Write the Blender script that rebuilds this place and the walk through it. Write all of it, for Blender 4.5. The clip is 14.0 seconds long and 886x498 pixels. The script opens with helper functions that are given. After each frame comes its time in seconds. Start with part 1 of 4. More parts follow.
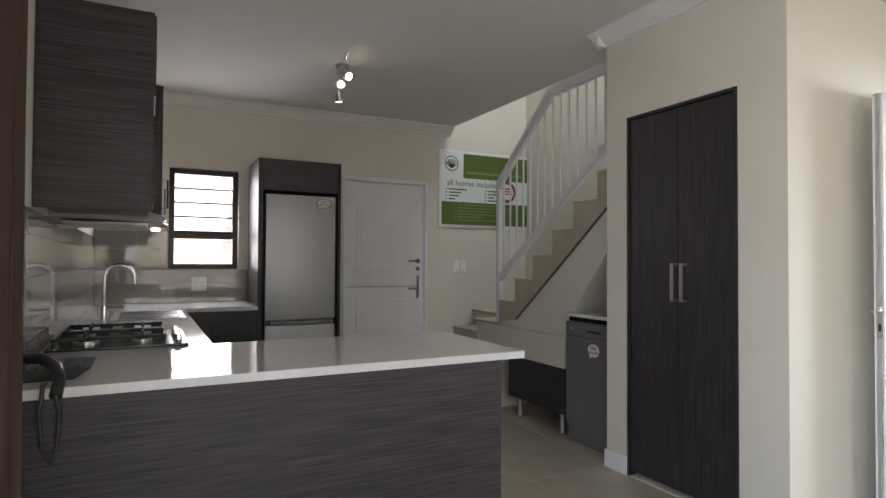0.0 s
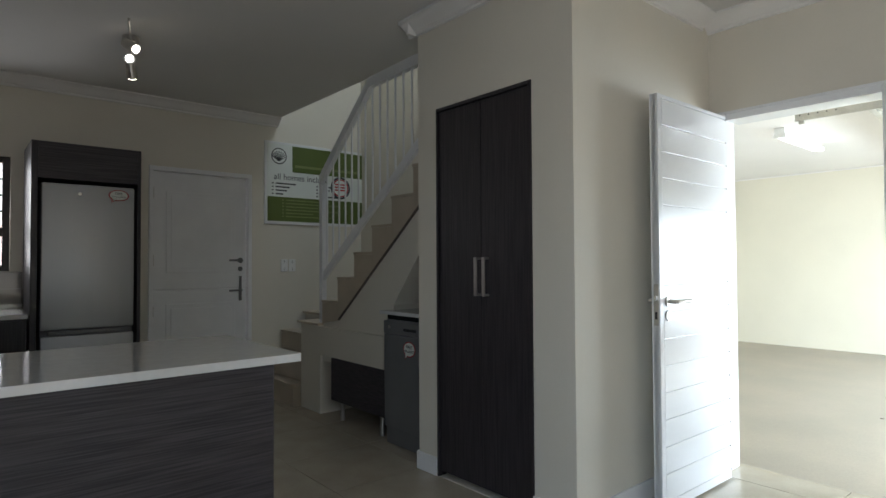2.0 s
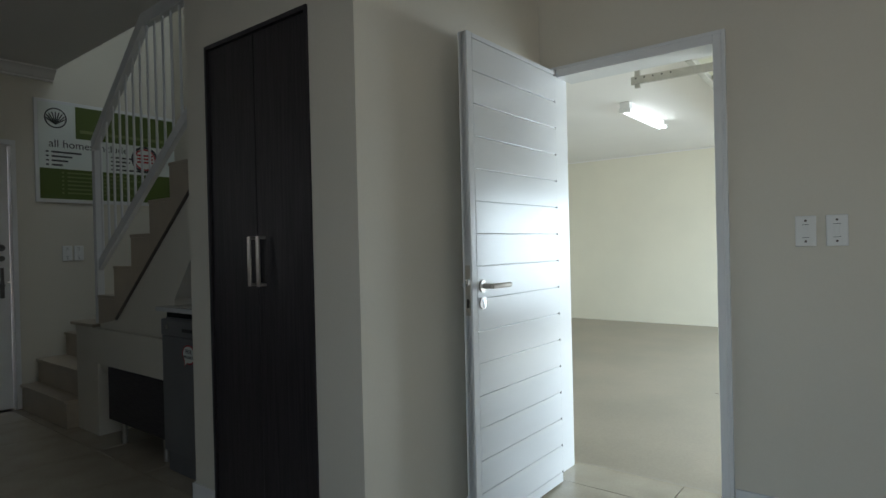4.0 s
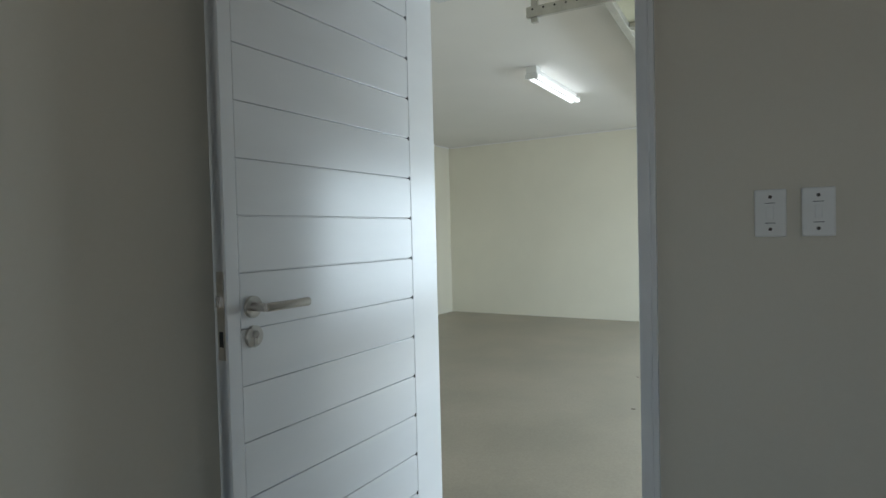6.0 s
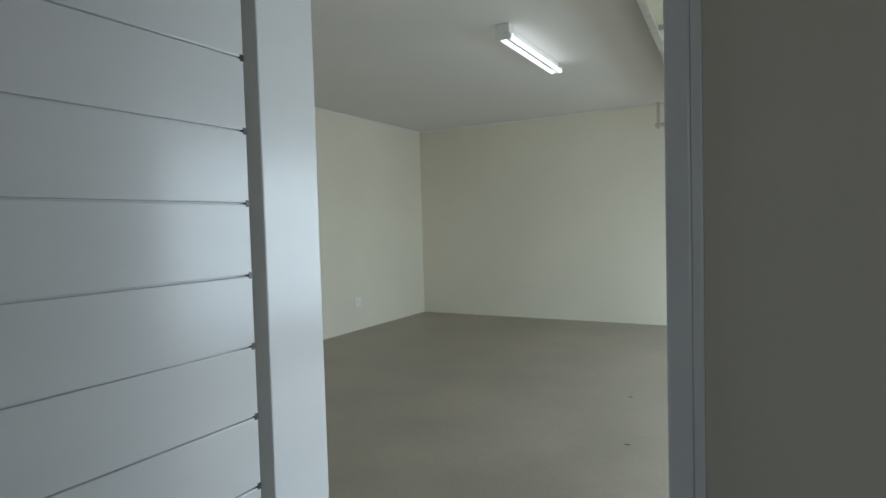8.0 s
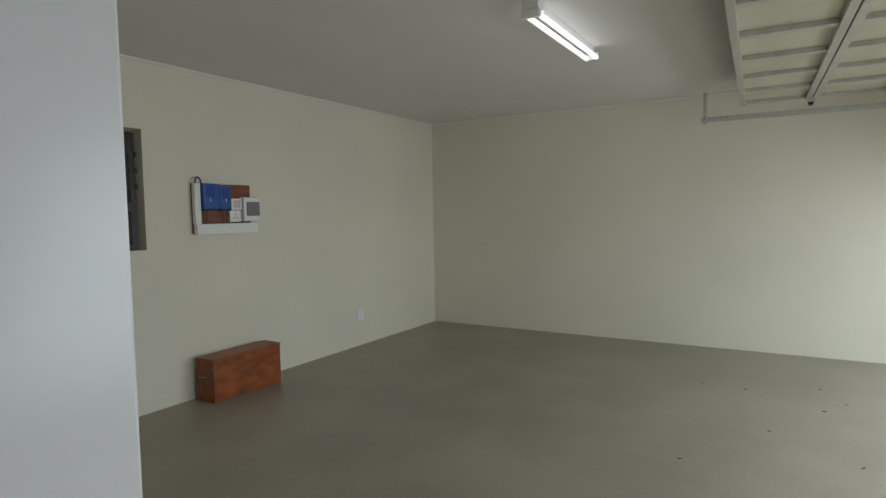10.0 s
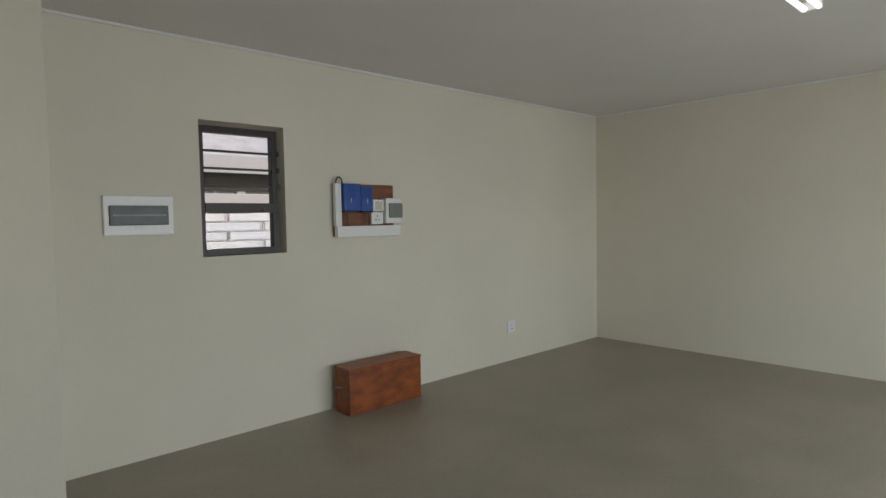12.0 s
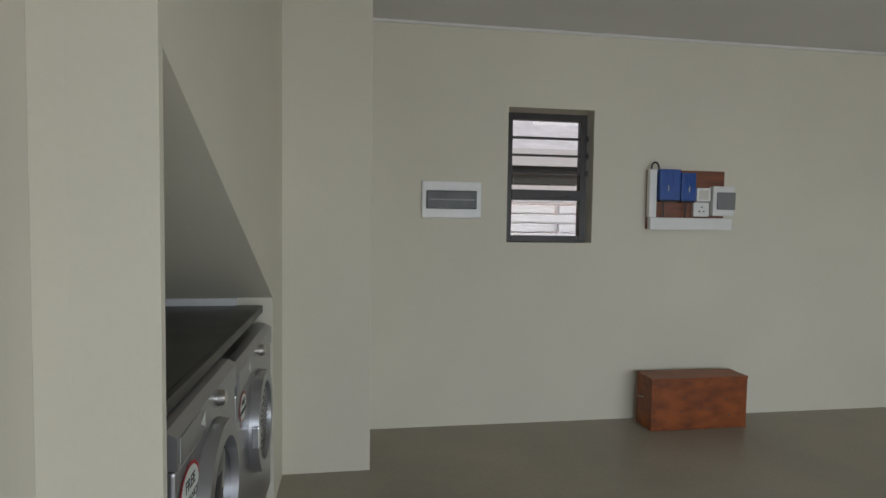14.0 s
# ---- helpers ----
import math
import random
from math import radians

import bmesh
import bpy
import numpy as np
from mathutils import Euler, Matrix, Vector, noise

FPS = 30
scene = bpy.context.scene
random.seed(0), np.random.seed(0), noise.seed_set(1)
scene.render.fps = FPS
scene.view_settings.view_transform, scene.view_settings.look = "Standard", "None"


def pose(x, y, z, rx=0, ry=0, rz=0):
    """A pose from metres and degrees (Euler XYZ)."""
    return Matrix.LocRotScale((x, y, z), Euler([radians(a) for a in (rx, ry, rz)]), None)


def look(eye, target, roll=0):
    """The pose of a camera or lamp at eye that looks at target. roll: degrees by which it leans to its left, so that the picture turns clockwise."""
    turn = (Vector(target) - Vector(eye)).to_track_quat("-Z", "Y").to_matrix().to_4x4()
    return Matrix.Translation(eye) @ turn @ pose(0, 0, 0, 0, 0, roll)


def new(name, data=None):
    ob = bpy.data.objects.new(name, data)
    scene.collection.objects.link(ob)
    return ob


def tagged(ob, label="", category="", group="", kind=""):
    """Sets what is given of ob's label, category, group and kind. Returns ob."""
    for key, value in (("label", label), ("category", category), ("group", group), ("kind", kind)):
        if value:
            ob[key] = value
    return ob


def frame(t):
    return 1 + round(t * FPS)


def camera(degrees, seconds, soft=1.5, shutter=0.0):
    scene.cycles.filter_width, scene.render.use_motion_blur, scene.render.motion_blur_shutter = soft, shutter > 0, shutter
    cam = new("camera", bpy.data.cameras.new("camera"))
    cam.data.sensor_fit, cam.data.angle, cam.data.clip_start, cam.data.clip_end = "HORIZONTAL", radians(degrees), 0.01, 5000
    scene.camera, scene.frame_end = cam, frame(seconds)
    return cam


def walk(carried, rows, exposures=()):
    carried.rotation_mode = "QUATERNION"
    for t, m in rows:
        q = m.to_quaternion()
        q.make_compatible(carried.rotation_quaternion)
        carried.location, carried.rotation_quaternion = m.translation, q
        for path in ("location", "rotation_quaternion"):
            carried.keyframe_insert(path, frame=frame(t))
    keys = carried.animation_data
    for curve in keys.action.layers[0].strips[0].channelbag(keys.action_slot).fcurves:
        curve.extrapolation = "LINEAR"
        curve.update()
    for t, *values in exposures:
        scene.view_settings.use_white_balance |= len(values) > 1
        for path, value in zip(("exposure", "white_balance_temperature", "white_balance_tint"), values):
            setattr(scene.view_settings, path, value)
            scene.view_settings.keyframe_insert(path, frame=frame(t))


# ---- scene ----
cam = camera(74.7, 14.0)

PATH = [
    (0, (0.387, 0.056, 1.25), (1.302, 1.834, 1.292), 0.3),
    (0.5, (0.436, 0.04, 1.242), (1.436, 1.772, 1.288), 0.2),
    (1, (0.533, 0.029, 1.242), (1.649, 1.688, 1.291), 0.0),
    (1.5, (0.659, 0.038, 1.235), (1.867, 1.631, 1.284), -0.2),
    (2, (0.783, 0.039, 1.216), (2.08, 1.56, 1.264), -0.3),
    (2.5, (0.924, 0.061, 1.202), (2.303, 1.509, 1.245), -0.6),
    (3, (1.111, 0.094, 1.191), (2.575, 1.456, 1.216), -0.8),
    (3.2, (1.185, 0.103, 1.19), (2.678, 1.434, 1.207), -0.9),
    (5.3, (2.165, 0.314, 1.185), (3.835, 1.415, 1.15), -1.5),
    (5.5, (2.27, 0.338, 1.186), (3.957, 1.412, 1.149), -1.4),
    (6, (2.535, 0.418, 1.182), (4.253, 1.442, 1.127), -1.4),
    (6.5, (2.76, 0.511, 1.186), (4.493, 1.509, 1.123), -1.4),
    (7, (3.014, 0.578, 1.184), (4.754, 1.563, 1.113), -1.4),
    (7.5, (3.172, 0.607, 1.186), (4.914, 1.589, 1.11), -1.5),
    (8.2, (3.465, 0.69, 1.184), (5.206, 1.672, 1.098), -1.6),
    (10.3, (4.153, 1.059, 1.4), (5.851, 2.107, 1.265), -0.9),
    (10.5, (4.217, 1.096, 1.4), (5.899, 2.17, 1.267), -0.9),
    (11, (4.363, 1.175, 1.399), (5.95, 2.387, 1.274), -1.0),
    (11.5, (4.491, 1.231, 1.384), (5.983, 2.558, 1.271), -0.9),
    (12, (4.611, 1.281, 1.36), (5.97, 2.745, 1.259), -1.0),
    (12.5, (4.758, 1.311, 1.339), (5.949, 2.914, 1.238), -0.7),
    (13, (4.903, 1.351, 1.315), (5.83, 3.121, 1.218), -0.4),
    (13.5, (4.969, 1.368, 1.299), (5.585, 3.268, 1.205), 0.1),
    (14, (5.016, 1.372, 1.29), (5.332, 3.344, 1.187), 0.8),
]
walk(cam, [(t, look(eye, target, roll)) for t, eye, target, roll in PATH], exposures=[(0, 2.0, 6850, 18), (1.5, 1.3, 6600, 14), (2.2, 0.92, 6500, 11), (3, 0.52, 6400, 9), (5.5, -0.3, 6400, 8), (6.5, -0.55, 6400, 9), (8, -0.85, 6400, 9), (10.5, -1.22, 6950, 14), (11.2, -1.0, 6950, 15), (14, -1.12, 6800, 17)])

# ---------------------------------------------------------------- light
world = bpy.data.worlds.new("world")
scene.world = world
world.use_nodes = True
_n = world.node_tree.nodes
_sky = _n.new("ShaderNodeTexSky")
_sky.sky_type = "NISHITA"
_sky.sun_disc = False
_sky.sun_elevation, _sky.sun_rotation = radians(52), radians(158)
world.node_tree.links.new(_sky.outputs[0], _n["Background"].inputs[0])
_n["Background"].inputs[1].default_value = 0.15
sun = new("sun", bpy.data.lights.new("sun", "SUN"))
sun.data.energy, sun.data.angle, sun.data.color = 5.0, radians(0.5), (1, 0.95, 0.88)
sun.matrix_world = look((10, -14, 24), (3, 3, 0))


def area_lamp(name, at, target, w, h, watts, color=(1, 1, 1)):
    d = bpy.data.lights.new(name, "AREA")
    d.shape, d.size, d.size_y, d.energy, d.color = "RECTANGLE", w, h, watts, color
    ob = new(name, d)
    ob.matrix_world = look(at, target)
    return ob


# daylight at garage door and kitchen window; unseen living-room and stairwell lamps are added
area_lamp("assumed_south_daylight", (1.2, -3.9, 1.15), (1.2, 0, 1.15), 2.6, 2.0, 3, (0.82, 0.91, 1.0))
area_lamp("living_window_daylight", (0.06, -0.9, 1.15), (4.0, -0.7, -0.7), 2.2, 2.0, 15, (0.70, 0.85, 1.0))
area_lamp("garage_door_daylight", (7.75, -1.22, 1.0), (7.75, 2.5, -2.6), 4.7, 1.9, 285, (0.74, 0.89, 1.0))
# Fill lamp added under the closed stairwell ceiling.
area_lamp("stairwell_fill", (3.8, 3.2, 5.0), (3.8, 3.9, 2.0), 0.9, 1.6, 13, (0.72, 0.86, 1.0))
area_lamp("kitchen_window_daylight", (0.85, 5.6, 1.6), (0.85, 3.0, 1.2), 0.5, 0.8, 3.2, (0.93, 0.96, 1.0))


# ---------------------------------------------------------------- materials
def mat(name, color, rough=0.5, metal=0.0, var=0.06, scale=6.0, fine=180.0, bump=0.05, dist=0.002, coat=0.0, stretch=(1, 1, 1), dark=None, spread=(0.35, 0.7)):
    """A surface with broad blotches, fine grain, uneven gloss and a light relief."""
    m = bpy.data.materials.new(name)
    m.use_nodes = True
    nt, N, L = m.node_tree, m.node_tree.nodes, m.node_tree.links
    b = N["Principled BSDF"]
    co = N.new("ShaderNodeTexCoord")
    mp = N.new("ShaderNodeMapping")
    mp.inputs["Scale"].default_value = stretch
    L.new(co.outputs["Object"], mp.inputs[0])
    n1, n2 = N.new("ShaderNodeTexNoise"), N.new("ShaderNodeTexNoise")
    n1.inputs["Scale"].default_value, n1.inputs["Detail"].default_value = scale, 5
    n2.inputs["Scale"].default_value, n2.inputs["Detail"].default_value = fine, 3
    L.new(mp.outputs[0], n1.inputs[0]), L.new(mp.outputs[0], n2.inputs[0])
    ramp = N.new("ShaderNodeValToRGB")
    lo = dark or tuple(c * (1 - 2 * var) for c in color)
    hi = color if dark else tuple(min(1, c * (1 + var)) for c in color)
    ramp.color_ramp.elements[0].position, ramp.color_ramp.elements[1].position = spread
    ramp.color_ramp.elements[0].color, ramp.color_ramp.elements[1].color = (*lo, 1), (*hi, 1)
    L.new(n1.outputs[0], ramp.inputs[0])
    mix = N.new("ShaderNodeMix")
    mix.data_type, mix.blend_type = "RGBA", "OVERLAY"
    mix.inputs["Factor"].default_value = min(0.5, var * 2)
    L.new(ramp.outputs[0], mix.inputs["A"]), L.new(n2.outputs[0], mix.inputs["B"])
    L.new(mix.outputs["Result"], b.inputs["Base Color"])
    mr = N.new("ShaderNodeMapRange")
    mr.inputs["To Min"].default_value, mr.inputs["To Max"].default_value = max(0.02, rough * 0.8), min(1, rough * 1.2)
    L.new(n1.outputs[0], mr.inputs[0]), L.new(mr.outputs[0], b.inputs["Roughness"])
    b.inputs["Metallic"].default_value, b.inputs["Coat Weight"].default_value = metal, coat
    if bump:
        bp = N.new("ShaderNodeBump")
        bp.inputs["Strength"].default_value, bp.inputs["Distance"].default_value = bump, dist
        L.new(n2.outputs[0], bp.inputs["Height"]), L.new(bp.outputs[0], b.inputs["Normal"])
    return m


def glowing(name, color, strength):
    m = bpy.data.materials.new(name)
    m.use_nodes = True
    b = m.node_tree.nodes["Principled BSDF"]
    b.inputs["Base Color"].default_value = (*color, 1)
    b.inputs["Emission Color"].default_value, b.inputs["Emission Strength"].default_value = (*color, 1), strength
    return m


def glass_mat(name, tint=(1, 1, 1)):
    m = bpy.data.materials.new(name)
    m.use_nodes = True
    N, L = m.node_tree.nodes, m.node_tree.links
    N.remove(N["Principled BSDF"])
    fr = N.new("ShaderNodeFresnel")
    tr, gl, mx = N.new("ShaderNodeBsdfTransparent"), N.new("ShaderNodeBsdfGlossy"), N.new("ShaderNodeMixShader")
    tr.inputs[0].default_value = (*tint, 1)
    gl.inputs["Roughness"].default_value = 0.02
    L.new(fr.outputs[0], mx.inputs[0]), L.new(tr.outputs[0], mx.inputs[1]), L.new(gl.outputs[0], mx.inputs[2])
    L.new(mx.outputs[0], N["Material Output"].inputs[0])
    return m


CREAM = mat("cream_wall_paint", (0.70, 0.66, 0.57), 0.6, var=0.02, scale=1.2, fine=90, bump=0.12)
GARAGE = mat("garage_wall_paint", (0.74, 0.70, 0.585), 0.65, var=0.025, scale=1.0, fine=60, bump=0.2, dist=0.003)
CEILING = mat("white_ceiling_paint", (0.74, 0.72, 0.69), 0.8, var=0.02, scale=1.0, fine=120, bump=0.08)
CORNICE = mat("white_cornice_paint", (0.80, 0.78, 0.75), 0.55, var=0.02, scale=3)
WHITE = mat("white_gloss_enamel", (0.80, 0.81, 0.82), 0.22, var=0.015, scale=8, fine=60, bump=0.16, dist=0.0015, stretch=(0.25, 1, 1))
WHITEM = mat("white_satin_paint", (0.78, 0.78, 0.78), 0.4, var=0.02, scale=5, fine=80, bump=0.05)
PLASTIC = mat("white_plastic", (0.82, 0.82, 0.80), 0.3, var=0.01, scale=20, bump=0.0)
# Plastic parts; also paints the shade in slots, holes, groove ends and sink bowls.
DARKFILL = mat("dark_plastic_and_recess_shade", (0.02, 0.02, 0.022), 0.35, var=0.1, scale=30, bump=0.02)
WENGE_H = mat("dark_wood_laminate_across", (0.066, 0.054, 0.062), 0.45, var=0.2, scale=11, fine=220, bump=0.3, dist=0.001, stretch=(0.35, 1, 16), dark=(0.012, 0.010, 0.013), spread=(0.36, 0.74))
WENGE_V = mat("dark_wood_laminate_upright", (0.052, 0.043, 0.047), 0.45, var=0.16, scale=9, fine=200, bump=0.25, dist=0.001, stretch=(14, 14, 0.4), dark=(0.012, 0.010, 0.012), spread=(0.32, 0.76))
STONE = mat("white_quartz_worktop", (0.72, 0.72, 0.71), 0.08, var=0.02, scale=30, fine=400, bump=0.0, coat=0.3)
SPLASH = mat("glazed_splashback_tile", (0.30, 0.28, 0.255), 0.045, var=0.03, scale=5, bump=0.0)
GROUT = mat("pale_grout", (0.52, 0.50, 0.46), 0.8, var=0.05, scale=40)
TILE = mat("cream_porcelain_floor_tile", (0.50, 0.45, 0.36), 0.22, var=0.05, scale=5, fine=90, bump=0.03, dark=(0.44, 0.39, 0.31))
CONCRETE = mat("smooth_screed_floor", (0.38, 0.335, 0.27), 0.42, var=0.07, scale=1.6, fine=70, bump=0.14, dist=0.002, dark=(0.29, 0.26, 0.21), spread=(0.3, 0.75))
STEEL = mat("brushed_steel", (0.46, 0.47, 0.48), 0.5, 0.85, var=0.02, scale=3, fine=200, bump=0.015, stretch=(4, 4, 0.4))
CHROME = mat("polished_chrome", (0.75, 0.75, 0.76), 0.12, 1.0, var=0.02, scale=12, bump=0.0)
SATIN = mat("satin_nickel", (0.55, 0.53, 0.50), 0.3, 1.0, var=0.04, scale=20, bump=0.02)
DARKMETAL = mat("dark_pewter_metal", (0.20, 0.20, 0.20), 0.35, 0.9, var=0.05, scale=20, bump=0.02)
GREYMET = mat("grey_appliance_enamel", (0.20, 0.20, 0.205), 0.42, 0.3, var=0.04, scale=4, fine=200, bump=0.02)
SILVER = mat("silver_appliance_paint", (0.36, 0.36, 0.37), 0.32, 0.75, var=0.03, scale=5, fine=300, bump=0.02)
BRONZE = mat("bronze_window_aluminium", (0.026, 0.021, 0.019), 0.4, 0.2, var=0.08, scale=10, bump=0.02)
BLACK = mat("black_enamel_and_gap_shade", (0.012, 0.012, 0.013), 0.2, var=0.1, scale=15, bump=0.0)
IRON = mat("black_cast_iron", (0.015, 0.015, 0.015), 0.55, var=0.15, scale=60, bump=0.2)
GREEN = mat("olive_green_print", (0.10, 0.14, 0.03), 0.45, var=0.02, scale=5, bump=0.0)
INK = mat("dark_grey_ink", (0.05, 0.05, 0.05), 0.5, var=0.05, scale=10, bump=0.0)
GREENINK = mat("green_ink", (0.22, 0.26, 0.10), 0.5, var=0.05, scale=10, bump=0.0)
PAPER = mat("white_print", (0.74, 0.77, 0.72), 0.4, var=0.01, scale=5, bump=0.0)
RED = mat("red_ink", (0.45, 0.02, 0.03), 0.45, var=0.05, scale=10, bump=0.0)
STAIR = mat("cream_stair_tile", (0.50, 0.42, 0.32), 0.35, var=0.05, scale=4, bump=0.03)
TRIM = mat("brown_tile_trim", (0.10, 0.075, 0.06), 0.4, var=0.1, scale=20, bump=0.0)
CURTAIN = mat("brown_curtain_cloth", (0.16, 0.10, 0.08), 0.85, var=0.1, scale=6, fine=300, bump=0.3, stretch=(8, 8, 0.5))
CRATE = mat("red_brown_stained_pine", (0.35, 0.088, 0.018), 0.42, var=0.14, scale=6, fine=120, bump=0.12, stretch=(1.2, 3, 2.4), dark=(0.15, 0.036, 0.011), spread=(0.28, 0.66))
BOARDW = mat("red_stained_board", (0.26, 0.075, 0.03), 0.4, var=0.1, scale=6, fine=90, bump=0.05, stretch=(0.6, 3, 6), dark=(0.15, 0.045, 0.02))
BLUE = mat("blue_painted_casing", (0.012, 0.085, 0.36), 0.3, var=0.05, scale=9, bump=0.02)
CLEARDOOR = mat("smoked_clear_cover", (0.05, 0.052, 0.047), 0.3, var=0.25, scale=14, bump=0.3, dist=0.003)
ALU = mat("galvanised_steel", (0.55, 0.54, 0.50), 0.4, 0.55, var=0.06, scale=14, fine=90, bump=0.05)
GPANEL = mat("pale_olive_door_skin", (0.56, 0.55, 0.42), 0.5, var=0.05, scale=3, fine=60, bump=0.08)
WORKTOP_D = mat("dark_brown_worktop", (0.035, 0.032, 0.028), 0.35, var=0.1, scale=8, bump=0.03)
DARKGLASS = mat("dark_porthole_glass", (0.02, 0.025, 0.035), 0.06, var=0.1, scale=4, bump=0.0)
BRICK = mat("pale_outside_plaster", (0.80, 0.78, 0.76), 0.8, var=0.06, scale=2, bump=0.2)
ROOF = mat("grey_roof_sheet", (0.74, 0.75, 0.77), 0.6, var=0.08, scale=3, bump=0.1)
REDBRICK = mat("clay_face_brick", (0.32, 0.16, 0.10), 0.8, var=0.15, scale=9, bump=0.2)
PALEBRICK = mat("pale_clay_brick", (0.62, 0.47, 0.38), 0.8, var=0.12, scale=9, bump=0.2)
GROUND = mat("dry_ground", (0.30, 0.25, 0.19), 0.9, var=0.15, scale=0.8, fine=30, bump=0.3, dist=0.02)
GLASS = glass_mat("window_glass")
TUBE = glowing("fluorescent_tube_glow", (0.93, 0.97, 1.0), 3.2)
SPOT = glowing("spotlight_glow", (1.0, 0.95, 0.82), 6.0)
HOODLIGHT = glowing("hood_lamp_glow", (1.0, 0.86, 0.66), 1.5)


# ---------------------------------------------------------------- mesh helpers
def link(name, bm, material, parent=None, label="", smooth=False):
    me = bpy.data.meshes.new(name)
    bm.normal_update()
    bm.to_mesh(me)
    bm.free()
    me.materials.append(material)
    if smooth:
        for p in me.polygons:
            p.use_smooth = True
        me.set_sharp_from_angle(angle=radians(40))
    ob = new(name, me)
    if parent:
        ob.parent = parent
    if label:
        tagged(ob, label)
    return ob


def part(name, bm, material, parent, label="", smooth=False):
    return link(name, bm, material, parent, label, smooth)


def thing(name, at, label, category, group="", rz=0, kind=""):
    ob = new(name)
    ob.matrix_basis = pose(*at, 0, 0, rz)
    ob.empty_display_size = 0.1
    return tagged(ob, label, category, group, kind)


def setting(name, bm, material, label="", smooth=False):
    ob = link(name, bm, material, None, "", smooth)
    return tagged(ob, label, name.split("_")[0], "", "structure")


def box(x0, y0, z0, x1, y1, z1, bevel=0.0, bm=None, m=None):
    """A box between two corners, with its edges rounded by bevel."""
    b = bmesh.new()
    r = bmesh.ops.create_cube(b, size=1)
    for v in r["verts"]:
        v.co = Vector(((x0 + x1) / 2 + v.co.x * abs(x1 - x0), (y0 + y1) / 2 + v.co.y * abs(y1 - y0), (z0 + z1) / 2 + v.co.z * abs(z1 - z0)))
    if bevel:
        bevel = min(bevel, 0.45 * min(abs(x1 - x0), abs(y1 - y0), abs(z1 - z0)))
        bmesh.ops.bevel(b, geom=b.edges[:], offset=bevel, segments=2, affect="EDGES", profile=0.6)
    return join(bm, b, m)


def join(bm, b, m=None):
    if m is not None:
        bmesh.ops.transform(b, matrix=m, verts=b.verts[:])
    if bm is None:
        return b
    me = bpy.data.meshes.new("tmp")
    b.to_mesh(me)
    b.free()
    bm.from_mesh(me)
    bpy.data.meshes.remove(me)
    return bm


def cyl(p, q, r0, r1=None, seg=16, bm=None, bevel=0.0):
    """A round bar from p to q."""
    p, q = Vector(p), Vector(q)
    b = bmesh.new()
    bmesh.ops.create_cone(b, cap_ends=True, segments=seg, radius1=r0, radius2=r0 if r1 is None else r1, depth=(q - p).length)
    if bevel:
        bmesh.ops.bevel(b, geom=[e for e in b.edges if abs(e.verts[0].co.z - e.verts[1].co.z) < 1e-6], offset=bevel, segments=2, affect="EDGES")
    m = Matrix.Translation((p + q) / 2) @ (q - p).to_track_quat("Z", "Y").to_matrix().to_4x4()
    return join(bm, b, m)


def prism(points, axis, a, b_, bm=None):
    """A polygon, given in the two axes other than axis, drawn out from a to b_."""
    b = bmesh.new()
    put = {"x": lambda u, v, w: (w, u, v), "y": lambda u, v, w: (u, w, v), "z": lambda u, v, w: (u, v, w)}[axis]
    lo = [b.verts.new(put(u, v, a)) for u, v in points]
    hi = [b.verts.new(put(u, v, b_)) for u, v in points]
    n = len(points)
    b.faces.new(lo), b.faces.new(hi)
    for i in range(n):
        b.faces.new((lo[i], lo[(i + 1) % n], hi[(i + 1) % n], hi[i]))
    bmesh.ops.recalc_face_normals(b, faces=b.faces[:])
    return join(bm, b)


def tube(points, r, seg=10, bm=None):
    """A bent round bar through the points."""
    pts = [Vector(p) for p in points]
    b = bmesh.new()
    rings, side = [], None
    for i, p in enumerate(pts):
        d = (pts[min(i + 1, len(pts) - 1)] - pts[max(i - 1, 0)]).normalized()
        if side is None:
            side = d.orthogonal().normalized()
        side = (side - d * side.dot(d)).normalized()
        up = d.cross(side)
        rings.append([b.verts.new(p + r * (math.cos(2 * math.pi * k / seg) * side + math.sin(2 * math.pi * k / seg) * up)) for k in range(seg)])
    for u, v in zip(rings, rings[1:]):
        for k in range(seg):
            b.faces.new((u[k], u[(k + 1) % seg], v[(k + 1) % seg], v[k]))
    b.faces.new(rings[0]), b.faces.new(rings[-1])
    bmesh.ops.recalc_face_normals(b, faces=b.faces[:])
    return join(bm, b)


def ring(centre, normal, outer, inner, depth, seg=40, bm=None):
    """A flat ring with a hole."""
    b = bmesh.new()
    loops = []
    for rad, z in ((inner, 0), (outer, 0), (outer * 0.97, depth), (inner * 1.03, depth)):
        loops.append([b.verts.new((rad * math.cos(2 * math.pi * k / seg), rad * math.sin(2 * math.pi * k / seg), z)) for k in range(seg)])
    for i in range(4):
        u, v = loops[i], loops[(i + 1) % 4]
        for k in range(seg):
            b.faces.new((u[k], u[(k + 1) % seg], v[(k + 1) % seg], v[k]))
    bmesh.ops.recalc_face_normals(b, faces=b.faces[:])
    m = Matrix.Translation(centre) @ Vector(normal).to_track_quat("Z", "Y").to_matrix().to_4x4()
    return join(bm, b, m)


